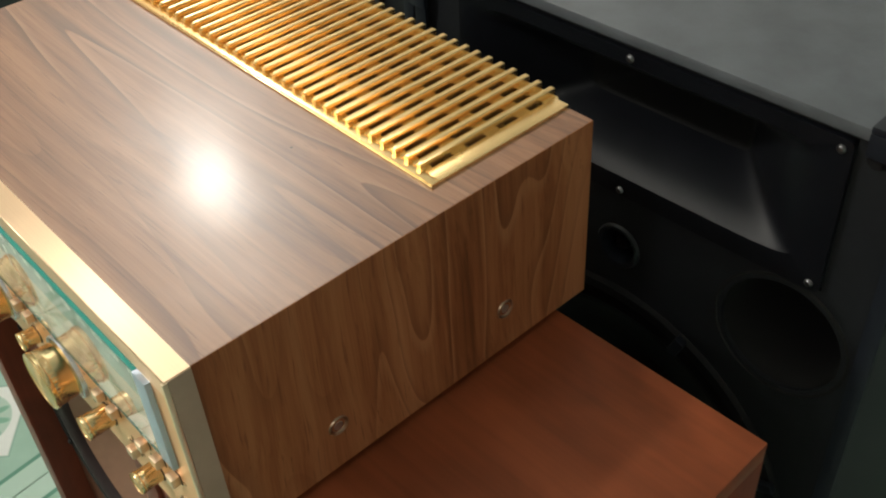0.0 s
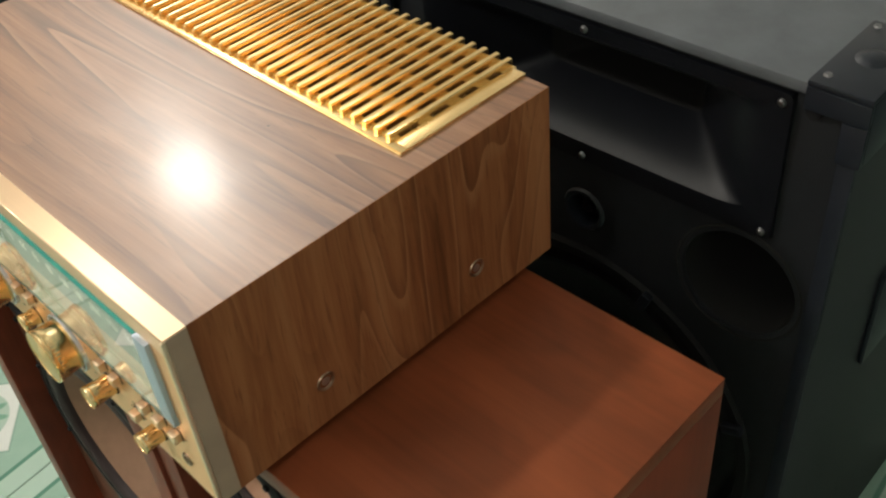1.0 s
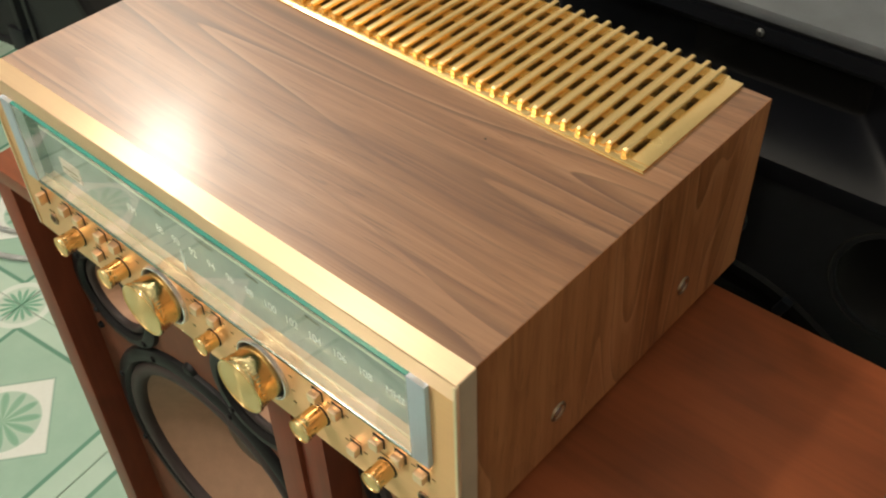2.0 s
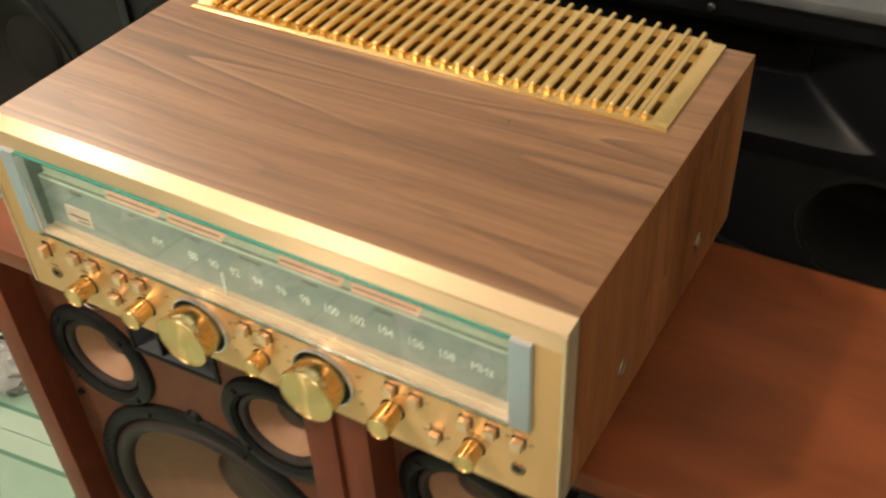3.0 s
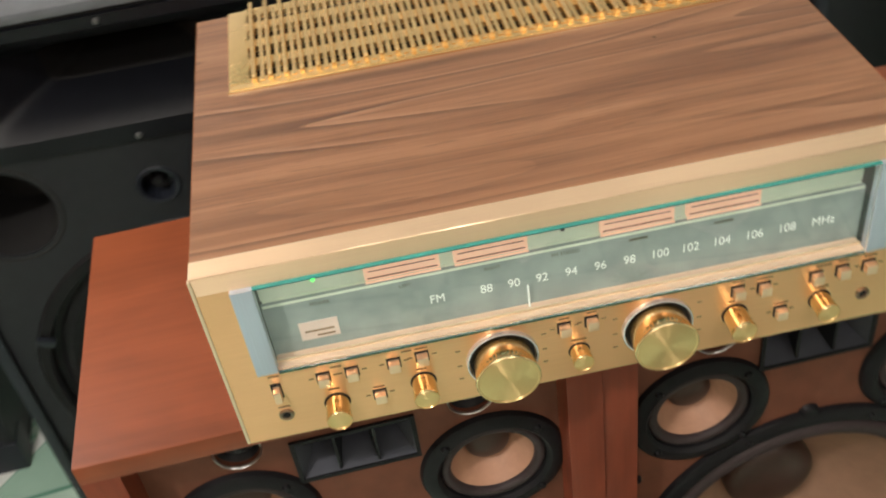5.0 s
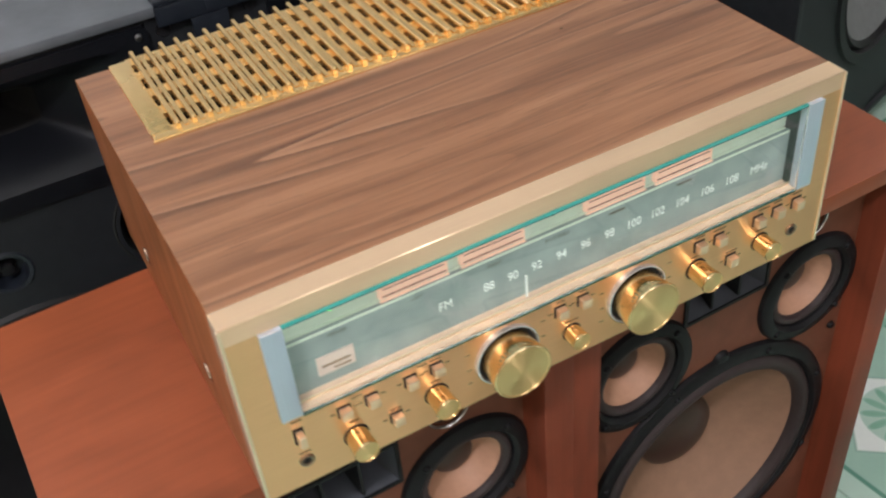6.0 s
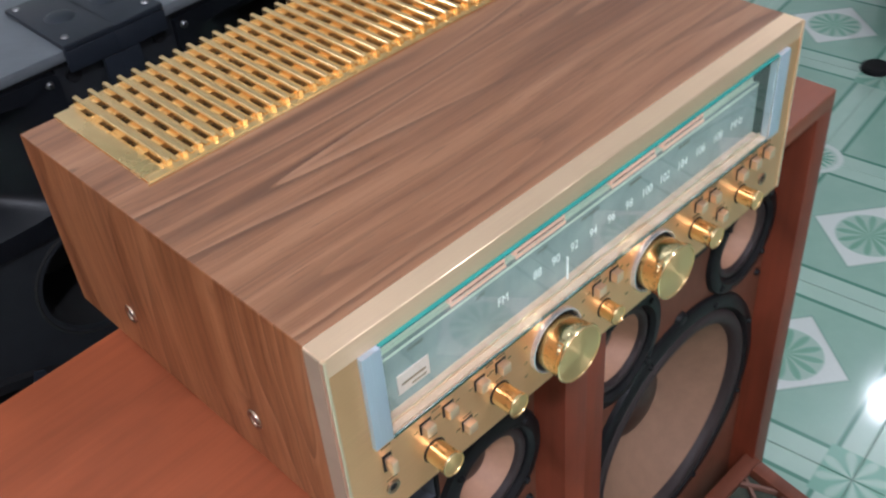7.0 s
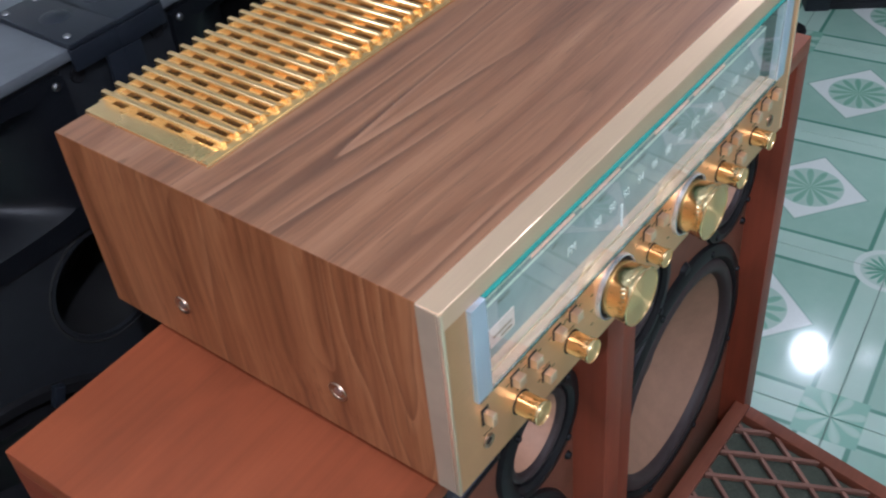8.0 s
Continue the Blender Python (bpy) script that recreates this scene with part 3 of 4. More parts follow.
for x in (-0.0012, W - 0.0012):
    part("side_strip", block(x + 0.0006, x + 0.0018, 0.0026, FY, ZB + 0.0005, ZH - 0.0015), SIDE_REFLECTION, panel, "side of the gold front, painted with a dull grey-brown reflection", smooth=False)
    part("edge_trim", block(x, x + 0.0024, -0.0012, 0.0024, ZB + 0.001, ZH - 0.001), PALE_TRIM, panel, "thin pale gold edge", bevel=0.0006)
# top rail with a rounded front edge
bm = bmesh.new()
RAD = 0.0007
prof = [(FY, ZH), (RAD, ZH)] + [(RAD - RAD * math.sin(a), ZH - RAD + RAD * math.cos(a)) for a in [math.pi / 2 * k / 8 for k in range(1, 9)]] + [(0.0, WZ1), (FY, WZ1)]
caps = [[bm.verts.new((x, y, z)) for y, z in prof] for x in (0.0, W)]
for i in range(len(prof)):
    j = (i + 1) % len(prof)
    bm.faces.new((caps[0][i], caps[0][j], caps[1][j], caps[1][i]))
bm.faces.new(caps[0][::-1])
bm.faces.new(caps[1])
bmesh.ops.recalc_face_normals(bm, faces=list(bm.faces))
bm.faces.ensure_lookup_table()
for f in bm.faces:
    f.smooth = f.calc_area() < W * 0.0006
rail = part("top_rail", bm, GOLD_RAIL_LIT, panel, "brushed gold top rail, painted paler for sheen, with a rounded edge", smooth=False)

# dial window
for x in (WX0, WX1 - 0.0155):
    part("end_plate", block(x, x + 0.0155, -0.004, 0.006, WZ0 + 0.0003, WZ1 - 0.0003), SILVER_PLATE, rec, "blue-silver end plate of the dial", bevel=0.0006)
DX0, DX1 = WX0 + 0.0157, WX1 - 0.0157
glass = part("dial_glass", block(DX0, DX1, -0.0030, -0.0006, WZ0 + 0.0004, WZ1 - 0.0017), GLASS, rec, "clear greenish dial glass", smooth=False)
glass.visible_shadow = False
part("glass_edge", block(DX0, DX1, -0.0030, 0.0004, WZ1 - 0.0013, WZ1 - 0.0002), GLASS_EDGE, rec, "cyan edge of the dial glass, given a faint glow", smooth=False)
part("glass_rim", block(DX0, DX1, -0.0032, 0.0, WZ0 - 0.0016, WZ0 + 0.0002), GLASS_RIM, rec, "dark green lower edge of the dial glass", smooth=False)
dial = part("dial_plate", block(DX0 - 0.004, DX1 + 0.004, 0.0145, 0.0175, WZ0 - 0.004, 0.1365), DIAL_GREEN, rec, "pale green backlit tuning dial", smooth=False)
part("meter_strip", block(DX0 - 0.004, DX1 + 0.004, 0.0205, 0.0225, 0.1365, WZ1 + 0.004), DIAL_UPPER, rec, "pale backlit strip of meters", smooth=False)
part("dial_shelf", block(DX0, DX1, 0.0142, 0.0205, 0.1342, 0.1364), DIAL_UPPER, dial, smooth=False)
part("dial_ledge", block(DX0, DX1, 0.0004, 0.0144, WZ0 - 0.001, WZ0 + 0.0016), DIAL_LEDGE_GLOW, rec, "pale gold ledge under the dial, with added lamp glow", smooth=False)
part("dial_rail", block(DX0, DX1, 0.006, 0.0075, WZ0 + 0.0018, WZ0 + 0.0036), PALE_TRIM, dial, smooth=False)
for x in (DX0 - 0.003, DX1 + 0.001):
    part("dial_cheek", block(x, x + 0.002, 0.001, 0.0204, WZ0, WZ1), HORN_BLACK, rec, smooth=False)
for x0, x1 in ((0.1140, 0.1685), (0.1785, 0.2325), (0.2855, 0.3405), (0.3495, 0.4050)):
    meter = part("meter", block(x0, x1, 0.0165, 0.0206, 0.1385, 0.1525), METER_GLOW, rec, "orange-lit level meter", bevel=0.0008)
    part("needle", block(x0 + 0.002, x1 - 0.002, 0.0158, 0.0164, 0.1407, 0.1414), METER_LINE, meter, smooth=False)
    part("scale_line", block(x0 + 0.003, x1 - 0.003, 0.0158, 0.0164, 0.1471, 0.1476), METER_LINE, meter, smooth=False)
    part("scale_line", block(x0, x1, 0.0155, 0.0163, 0.1368, 0.1383), METER_GLOW, meter, smooth=False)
TY = 0.0142
for text, x in (("FM", 0.1625), ("88", 0.199), ("90", 0.2195), ("92", 0.2405), ("94", 0.2625), ("96", 0.2845), ("98", 0.3065), ("100", 0.3295), ("102", 0.3525), ("104", 0.3765), ("106", 0.4015), ("108", 0.4265), ("MHz", 0.4545)):
    lettering("dial_figure", text, 0.0112, (x, TY, 0.1105), (90, 0, 0), DIAL_TEXT, dial, "", 0.84)
for text, x in (("POWER", 0.079), ("LEFT", 0.141), ("RIGHT", 0.205), ("FM STEREO", 0.259)):
    lettering("dial_caption", text, 0.0042, (x, TY, 0.1295), (90, 0, 0), DARK_TEXT, dial)
for x in (0.313, 0.377):
    part("caption_bar", block(x - 0.007, x + 0.007, TY - 0.0002, TY + 0.0004, 0.1285, 0.1303), DARK_TEXT, dial, smooth=False)
badge = part("badge", block(0.060, 0.0885, TY - 0.0006, TY + 0.0004, 0.0965, 0.1135), LOGO_PLATE, dial, "pale pink badge", smooth=False)
part("badge_bar", block(0.0635, 0.085, TY - 0.0010, TY - 0.0005, 0.1038, 0.1054), BROWN_PRINT, badge, smooth=False)
part("badge_bar", block(0.072, 0.085, TY - 0.0010, TY - 0.0005, 0.0990, 0.1004), BROWN_PRINT, badge, smooth=False)
part("dial_pointer", block(0.2284, 0.2298, 0.0108, 0.0120, 0.0865, 0.1085), DIAL_TEXT, rec, "white tuning pointer", smooth=False)
led = part("power_led", lathe([(0.0, -0.0018), (0.0009, -0.0015), (0.0013, -0.0006), (0.0013, 0.001)], 20), GREEN_LED, rec, "small green power light")
led.location = (0.078, 0.0202, 0.1475)
dot = part("stereo_lamp", lathe([(0.0, -0.001), (0.0016, -0.0008), (0.0018, 0.001)], 16), HORN_BLACK, rec)
dot.location = (0.259, 0.0202, 0.1475)


def knob(name, x, z, r, length, big=False):
    n = 96 if big else 48
    bm = bmesh.new()
    rings = []
    for f, y in ((0.93, 0.001), (0.93, -length * 0.54), (0.95, -length * 0.57), (0.95, -length * 0.82), (0.985, -length * 0.85), (1.0, -length * 0.88), (1.0, -length * 0.97), (0.975, -length)):
        row = []
        for k in range(n):
            a = 2 * math.pi * k / n
            flute = 1 - (0.024 if k % 2 and -length * 0.83 < y < -length * 0.56 else 0.0) - (0.012 if k % 2 and y < -length * 0.85 else 0.0)
            row.append(bm.verts.new((r * f * flute * math.cos(a), y, r * f * flute * math.sin(a))))
        rings.append(row)
    for a, b in zip(rings, rings[1:]):
        for k in range(n):
            bm.faces.new((a[k], a[(k + 1) % n], b[(k + 1) % n], b[k]))
    base = part(name, bm, GOLD_SHINY, rec, "polished gold control knob")
    base.location = (x, 0, z)
    part("cap", lathe([(r * 0.975, -length), (r * 0.94, -length - 0.0004), (r * 0.90, -length + 0.0004), (r * 0.5, -length - 0.0001), (0.0, -length - 0.0004)], 72 if big else 40), GOLD_CAP, base, "spun gold knob cap")
    part("gap_ring", lathe([(r * 0.92, -0.0006), (r * 1.03, -0.0006), (r * 1.03, 0.001)], 48), BLACK_GAP, base)
    if big:
        part("collar", lathe([(r * 1.04, 0.0), (r * 1.045, -0.0026), (r * 1.07, -0.0036), (r * 1.11, -0.0032), (r * 1.13, 0.0)], 72), COLLAR, base, "bright silver collar")
    return base


knob("volume_knob", 0.203, 0.0500, 0.0248, 0.0245, True)
knob("tuning_knob", 0.324, 0.0500, 0.0248, 0.0245, True)
for name, x, z, r, length in (("bass_knob", 0.074, 0.0385, 0.0098, 0.0195), ("treble_knob", 0.141, 0.0420, 0.0098, 0.0195), ("balance_knob", 0.2625, 0.0405, 0.0082, 0.0145), ("selector_knob", 0.3855, 0.0452, 0.0100, 0.0215), ("dimmer_knob", 0.4537, 0.0425, 0.0088, 0.0175)):
    knob(name, x, z, r, length)

for x, z in ((0.069, 0.0675), (0.0905, 0.0675), (0.107, 0.0375), (0.122, 0.0675), (0.1435, 0.0685), (0.252, 0.068), (0.273, 0.069), (0.3865, 0.069), (0.407, 0.0675), (0.4225, 0.038), (0.448, 0.0675), (0.4685, 0.0685), (0.4895, 0.0685)):
    h = 0.0042
    but = part("push_button", block(-h, h, -0.0068, 0.001, -h, h), GOLD_BUTTON, rec, "small square champagne push button", bevel=0.0007)
    but.location = (x, 0, z)
    part("recess", block(-h - 0.0013, h + 0.0009, -0.0004, 0.001, -h - 0.0007, h + 0.0017), BLACK_GAP, but, smooth=False)
lever = part("power_lever", block(-0.0027, 0.0027, -0.0085, 0.001, -0.0052, 0.0060), GOLD_BUTTON, rec, "champagne power lever", bevel=0.0012)
lever.location = (0.0335, 0, 0.0630)
part("slot", block(-0.0042, 0.0036, -0.0005, 0.001, -0.0070, 0.0085), BLACK_GAP, lever, smooth=False)
for x, z in ((0.0345, 0.0365), (0.4888, 0.0390)):
    jack = part("headphone_jack", lathe([(0.0030, 0.002), (0.0032, -0.0012), (0.0045, -0.0018), (0.0056, -0.0012), (0.0060, 0.001)], 32), CUP, rec, "round headphone socket")
    jack.location = (x, 0, z)
    part("bore", lathe([(0.0, -0.0004), (0.0031, -0.0004)], 24), BLACK_GAP, jack)
# printed captions too small to read, as short bars
bm = bmesh.new()
marks = random.Random(4)
for x, z in ((0.0795, 0.0765), (0.1325, 0.0775), (0.1435, 0.0775), (0.252, 0.0775), (0.273, 0.0785), (0.3865, 0.0785), (0.407, 0.0772), (0.4225, 0.0470), (0.4535, 0.0775), (0.4685, 0.0785), (0.4895, 0.0785), (0.107, 0.0462), (0.074, 0.0535), (0.141, 0.0555), (0.203, 0.0810), (0.324, 0.0815), (0.2625, 0.0525), (0.3855, 0.0590), (0.4537, 0.0555), (0.0335, 0.0790), (0.0345, 0.0455)):
    wide = marks.uniform(0.0035, 0.0065)
    block(x - wide, x + wide, -0.00035, 0.0002, z - 0.0006, z + 0.0006, bm)
for x, z in ((0.069, 0.0675), (0.0905, 0.0675), (0.122, 0.0675), (0.1435, 0.0685), (0.252, 0.068), (0.273, 0.069), (0.407, 0.0675), (0.4225, 0.038), (0.4895, 0.0685), (0.107, 0.0375), (0.203, 0.05), (0.324, 0.05), (0.3855, 0.045)):
    for s in (-1, 1):
        off = 0.033 if z == 0.05 else 0.0092
        for dz in ((0.016, 0.0, -0.014) if z == 0.05 else (0.001,)):
            block(x + s * off - 0.0018, x + s * off + 0.0018, -0.00035, 0.0002, z + dz - 0.0005, z + dz + 0.0005, bm)
tagged(part("printed_caption", bm, BROWN_PRINT, panel, smooth=False), kind="stuff")

# top grille: a gold frame, a slotted plate, and raised slats across it
GZ = ZH + 0.0026
bm = block(GX0, GX1, GY0, GY0 + 0.0075, ZH - 0.004, GZ)
block(GX0, GX0 + 0.0177, GY0 + 0.0075, D + 0.001, ZH - 0.004, GZ, bm)
block(GX1 - 0.0155, GX1, GY0 + 0.0075, D + 0.001, ZH - 0.004, GZ, bm)
grille = part("top_grille", bm, GOLD_GRILLE, rec, "gold vent grille with raised slats", bevel=0.0011)
part("polished_rim", block(GX0 - 0.0012, GX1 + 0.0012, GY0 - 0.0014, GY0 + 0.0002, ZH - 0.001, ZH + 0.0019), GOLD_SHINY, grille, "bright polished rim of the grille", bevel=0.0007)
PITCH, SX0, SX1 = 0.01352, GX0 + 0.0155, GX1 - 0.0135
COUNT = int((SX1 - SX0) / PITCH)
for y in (0.2385, 0.2725, 0.3055, 0.3385, 0.3670):
    part("cross_bar", block(SX0, SX1, y - 0.0068, y + 0.0068, ZH - 0.0030, ZH + 0.0020), GOLD_GRILLE, grille, smooth=False)
thin = part("thin_bar", block(-0.0019, 0.0019, 0.0, 0.130, -0.0040, 0.0), GOLD_GRILLE, grille, smooth=False)
bm = bmesh.new()
prof = [(-0.0022, -0.0105), (-0.0022, -0.0012), (-0.0015, -0.0002), (0.0, 0.0), (0.0015, -0.0002), (0.0022, -0.0012), (0.0022, -0.0105)]
ends = []
for y, k in ((0.0, 0.84), (0.0018, 1.0), (0.1370, 1.0), (0.1388, 0.84)):
    ends.append([bm.verts.new((px * k, y, pz - (0.0012 if k < 1 else 0))) for px, pz in prof])
for a, b in zip(ends, ends[1:]):
    for i in range(len(prof)):
        j = (i + 1) % len(prof)
        bm.faces.new((a[i], a[j], b[j], b[i]))
bm.faces.new(ends[0][::-1])
bm.faces.new(ends[-1])
first = part("slat", bm, GOLD_GRILLE, grille)
step = (SX1 - SX0) / COUNT
for k in range(COUNT):
    x = SX0 + (k + 0.5) * step
    s = first if k == 0 else new("slat", first.data)
    s.parent, s.location = grille, (x, 0.2362, ZH + 0.0088)
    t = thin if k == 0 else new("thin_bar", thin.data)
    t.parent, t.location = grille, (x + step / 2 if k < COUNT - 1 else x - 0.001, 0.2375, ZH + 0.0032)

# ---------------------------------------------------------------- large stage loudspeakers behind
PW, PD = 0.556, 0.46


def ring_loft(rows, bm=None):
    """Joins closed loops of points, row by row."""
    bm = bm or bmesh.new()
    loops = [[bm.verts.new(p) for p in row] for row in rows]
    for a, b in zip(loops, loops[1:]):
        n = len(a)
        for i in range(n):
            bm.faces.new((a[i], a[(i + 1) % n], b[(i + 1) % n], b[i]))
    return bm, loops


def rounded(w, h, power, n=48, cx=0.0, cz=0.0, y=0.0):
    pts = []
    for k in range(n):
        a = 2 * math.pi * (k + 0.5) / n
        c, s = math.cos(a), math.sin(a)
        pts.append((cx + w * math.copysign(abs(c) ** (2 / power), c), y, cz + h * math.copysign(abs(s) ** (2 / power), s)))
    return pts


def stage_speaker(m, label):
    """Front face at y = 0, its base at z = 0."""
    sp = thing("stage_loudspeaker", m, label, "loudspeaker", "black stage loudspeakers")
    w, top = PW / 2, ZT + 0.166
    px, pz = 0.187, ZT - 0.086
    wz = ZT - 0.375
    holes = [(-px, pz, 0.062), (px, pz, 0.062), (0, wz, 0.222), (0.0, ZT - 0.082, 0.021)]
    hz0, hz1 = ZT - 0.012, ZT + 0.148  # horn plate
    bm = plate_with_holes(-w + 0.012, w - 0.012, 0.03, hz0, 0.0, 0.02, holes)
    block(-w + 0.012, w - 0.012, 0.0, 0.02, hz1, top - 0.012, bm)
    block(-w + 0.012, -0.215, 0.0, 0.02, hz0, hz1, bm)
    block(0.215, w - 0.012, 0.0, 0.02, hz0, hz1, bm)
    part("front_baffle", bm, PA_PLASTIC, sp, smooth=False)
    part("side_panel", block(-w, -w + 0.012, -0.006, PD, 0.0, top - 0.012), PA_PLASTIC, sp, smooth=False)
    part("side_panel", block(w - 0.012, w, -0.006, PD, 0.0, top - 0.012), PA_PLASTIC, sp, smooth=False)
    part("back_panel", block(-w + 0.012, w - 0.012, PD - 0.012, PD, 0.0, top - 0.012), PA_PLASTIC, sp, smooth=False)
    part("bottom_panel", block(-w + 0.012, w - 0.012, 0.0, PD - 0.012, 0.0, 0.03), PA_PLASTIC, sp, smooth=False)
    part("top_panel", block(-w, w, -0.008, PD, top - 0.012, top), PA_TOP_SHEEN, sp, "black top, greyed to show the ceiling's sheen", bevel=0.0035)
    part("side_rail", block(-w, -w + 0.016, -0.010, -0.006, 0.02, top - 0.06), PA_GLOSS, sp, bevel=0.0015)
    part("side_rail", block(w - 0.016, w, -0.010, -0.006, 0.02, top - 0.06), PA_GLOSS, sp, bevel=0.0015)
    # horn: a plate with a deep flare
    hc = (hz0 + hz1) / 2
    mw, mh = 0.192, (hz1 - hz0) / 2 - 0.018
    rows = []
    n = 48
    outer = rounded(0.215, (hz1 - hz0) / 2, 40, n, 0, hc, -0.006)
    rows.append(rounded(0.215, (hz1 - hz0) / 2, 40, n, 0, hc, 0.010))
    rows.append(outer)
    rows.append(rounded(mw, mh, 9, n, 0, hc + 0.004, -0.0055))
    for f in (0.12, 0.3, 0.5, 0.7, 0.88, 1.0):
        g = f ** 0.7
        rows.append(rounded(mw + (0.094 - mw) * g, mh + (0.024 - mh) * g, 10 - 2 * f, n, 0, hc + 0.004 - 0.006 * f, -0.004 + 0.070 * f))
    bm, loops = ring_loft(rows)
    horn = part("horn", bm, HORN_GLOSS, sp, "wide black horn")
    bm, loops = ring_loft([rounded(0.0945, 0.0245, 8, n, 0, hc - 0.002, 0.0655), rounded(0.05, 0.02, 8, n, 0, hc - 0.002, 0.16)])
    bm.faces.new(loops[-1])
    part("throat", bm, BLACK_GAP, horn)
    for sx, sz in ((-0.205, hz0 + 0.008), (0.205, hz0 + 0.008), (-0.205, hz1 - 0.010), (0.205, hz1 - 0.010), (0.0, hz1 - 0.007), (0.0, hz0 + 0.006)):
        s = part("screw", lathe([(0.0, -0.003), (0.0025, -0.0026), (0.004, -0.001), (0.0045, 0.001)], 16), SCREW, horn)
        s.location = (sx, -0.006, sz)
    for x in (-px, px):
        p = part("port", lathe([(0.071, 0.0005), (0.068, -0.0012), (0.0625, 0.003), (0.059, 0.02), (0.058, 0.12), (0.0, 0.12)], 48), BLACK_GAP, sp, "flared bass port")
        p.location = (x, 0, pz)
    sock = part("pole_socket", lathe([(0.027, 0.0), (0.025, -0.003), (0.021, -0.002), (0.019, 0.02), (0.0, 0.022)], 40), PA_GLOSS, sp)
    sock.location = (0.0, 0, ZT - 0.082)
    part("plug", lathe([(0.0, 0.004), (0.007, 0.005), (0.010, 0.018)], 20), RUBBER, sock)
    # woofer in its well
    wo = part("woofer", lathe([(0.240, 0.0), (0.236, -0.005), (0.224, -0.004), (0.220, 0.012), (0.212, 0.014), (0.205, 0.010), (0.196, 0.008), (0.186, 0.012), (0.18, 0.016)], 72), RUBBER, sp, "deep black bass driver")
    wo.location = (0, 0, wz)
    part("cone", lathe([(0.18, 0.016), (0.12, 0.05), (0.07, 0.075), (0.062, 0.07), (0.03, 0.05), (0.0, 0.046)], 64), HORN_BLACK, wo)
    for k in range(8):
        a = 2 * math.pi * (k + 0.5) / 8
        c = part("clamp", block(-0.012, 0.012, -0.009, 0.0, -0.006, 0.006), PA_GLOSS, wo, bevel=0.002)
        c.matrix_basis = Matrix.Rotation(-a, 4, "Y") @ Matrix.Translation((0.228, -0.003, 0))
    # corner protectors
    for sx in (-1, 1):
        bm = block(-0.052, 0.004, -0.013, 0.105, 0.0, 0.006)
        block(-0.052, 0.004, -0.013, -0.007, -0.022, 0.0, bm)
        block(-0.018, 0.004, -0.013, -0.007, -0.062, -0.022, bm)
        block(-0.002, 0.004, -0.007, 0.105, -0.062, 0.0, bm)
        if sx < 0:
            bmesh.ops.scale(bm, vec=(-1, 1, 1), verts=list(bm.verts))
        cp = part("corner_protector", bm, PA_GLOSS, sp, "moulded black corner protector", bevel=0.002)
        cp.location = (sx * w, 0, top)
        for ax, ay in ((-0.042, 0.002), (-0.044, 0.095), (-0.010, 0.095)):
            s = part("rivet", lathe([(0.0, -0.002), (0.003, -0.0016), (0.0045, 0.001)], 14), SCREW, cp)
            s.matrix_basis = pose(sx * -ax * -1, ay, 0.006, -90, 0, 0)
        dome = part("boss", lathe([(0.0, -0.004), (0.008, -0.0035), (0.014, -0.001), (0.016, 0.001)], 28), PA_GLOSS, cp)
        dome.matrix_basis = pose(-sx * 0.024, 0.045, 0.006, -90, 0, 0)
        hole = part("rivet", lathe([(0.0, -0.001), (0.004, -0.001), (0.0075, -0.002), (0.0085, 0.001)], 18), RUBBER, sp)
        hole.location = (sx * (w - 0.046), 0, top - 0.030)
    # hand-hold on each side
    for sx in (-1, 1):
        part("handle_cup", block(min(sx * w, sx * (w + 0.006)), max(sx * w, sx * (w + 0.006)), 0.14, 0.30, ZT - 0.26, ZT - 0.13), PA_GLOSS, sp, "black side handle", bevel=0.002)
    return sp


stage = stage_speaker(pose(0.437, 0.523, 0, 0, 0, 2.4), "large black stage loudspeaker with horn and corner guards")
copy_thing(stage, pose(-0.122, 0.512, 0, 0, 0, 0))

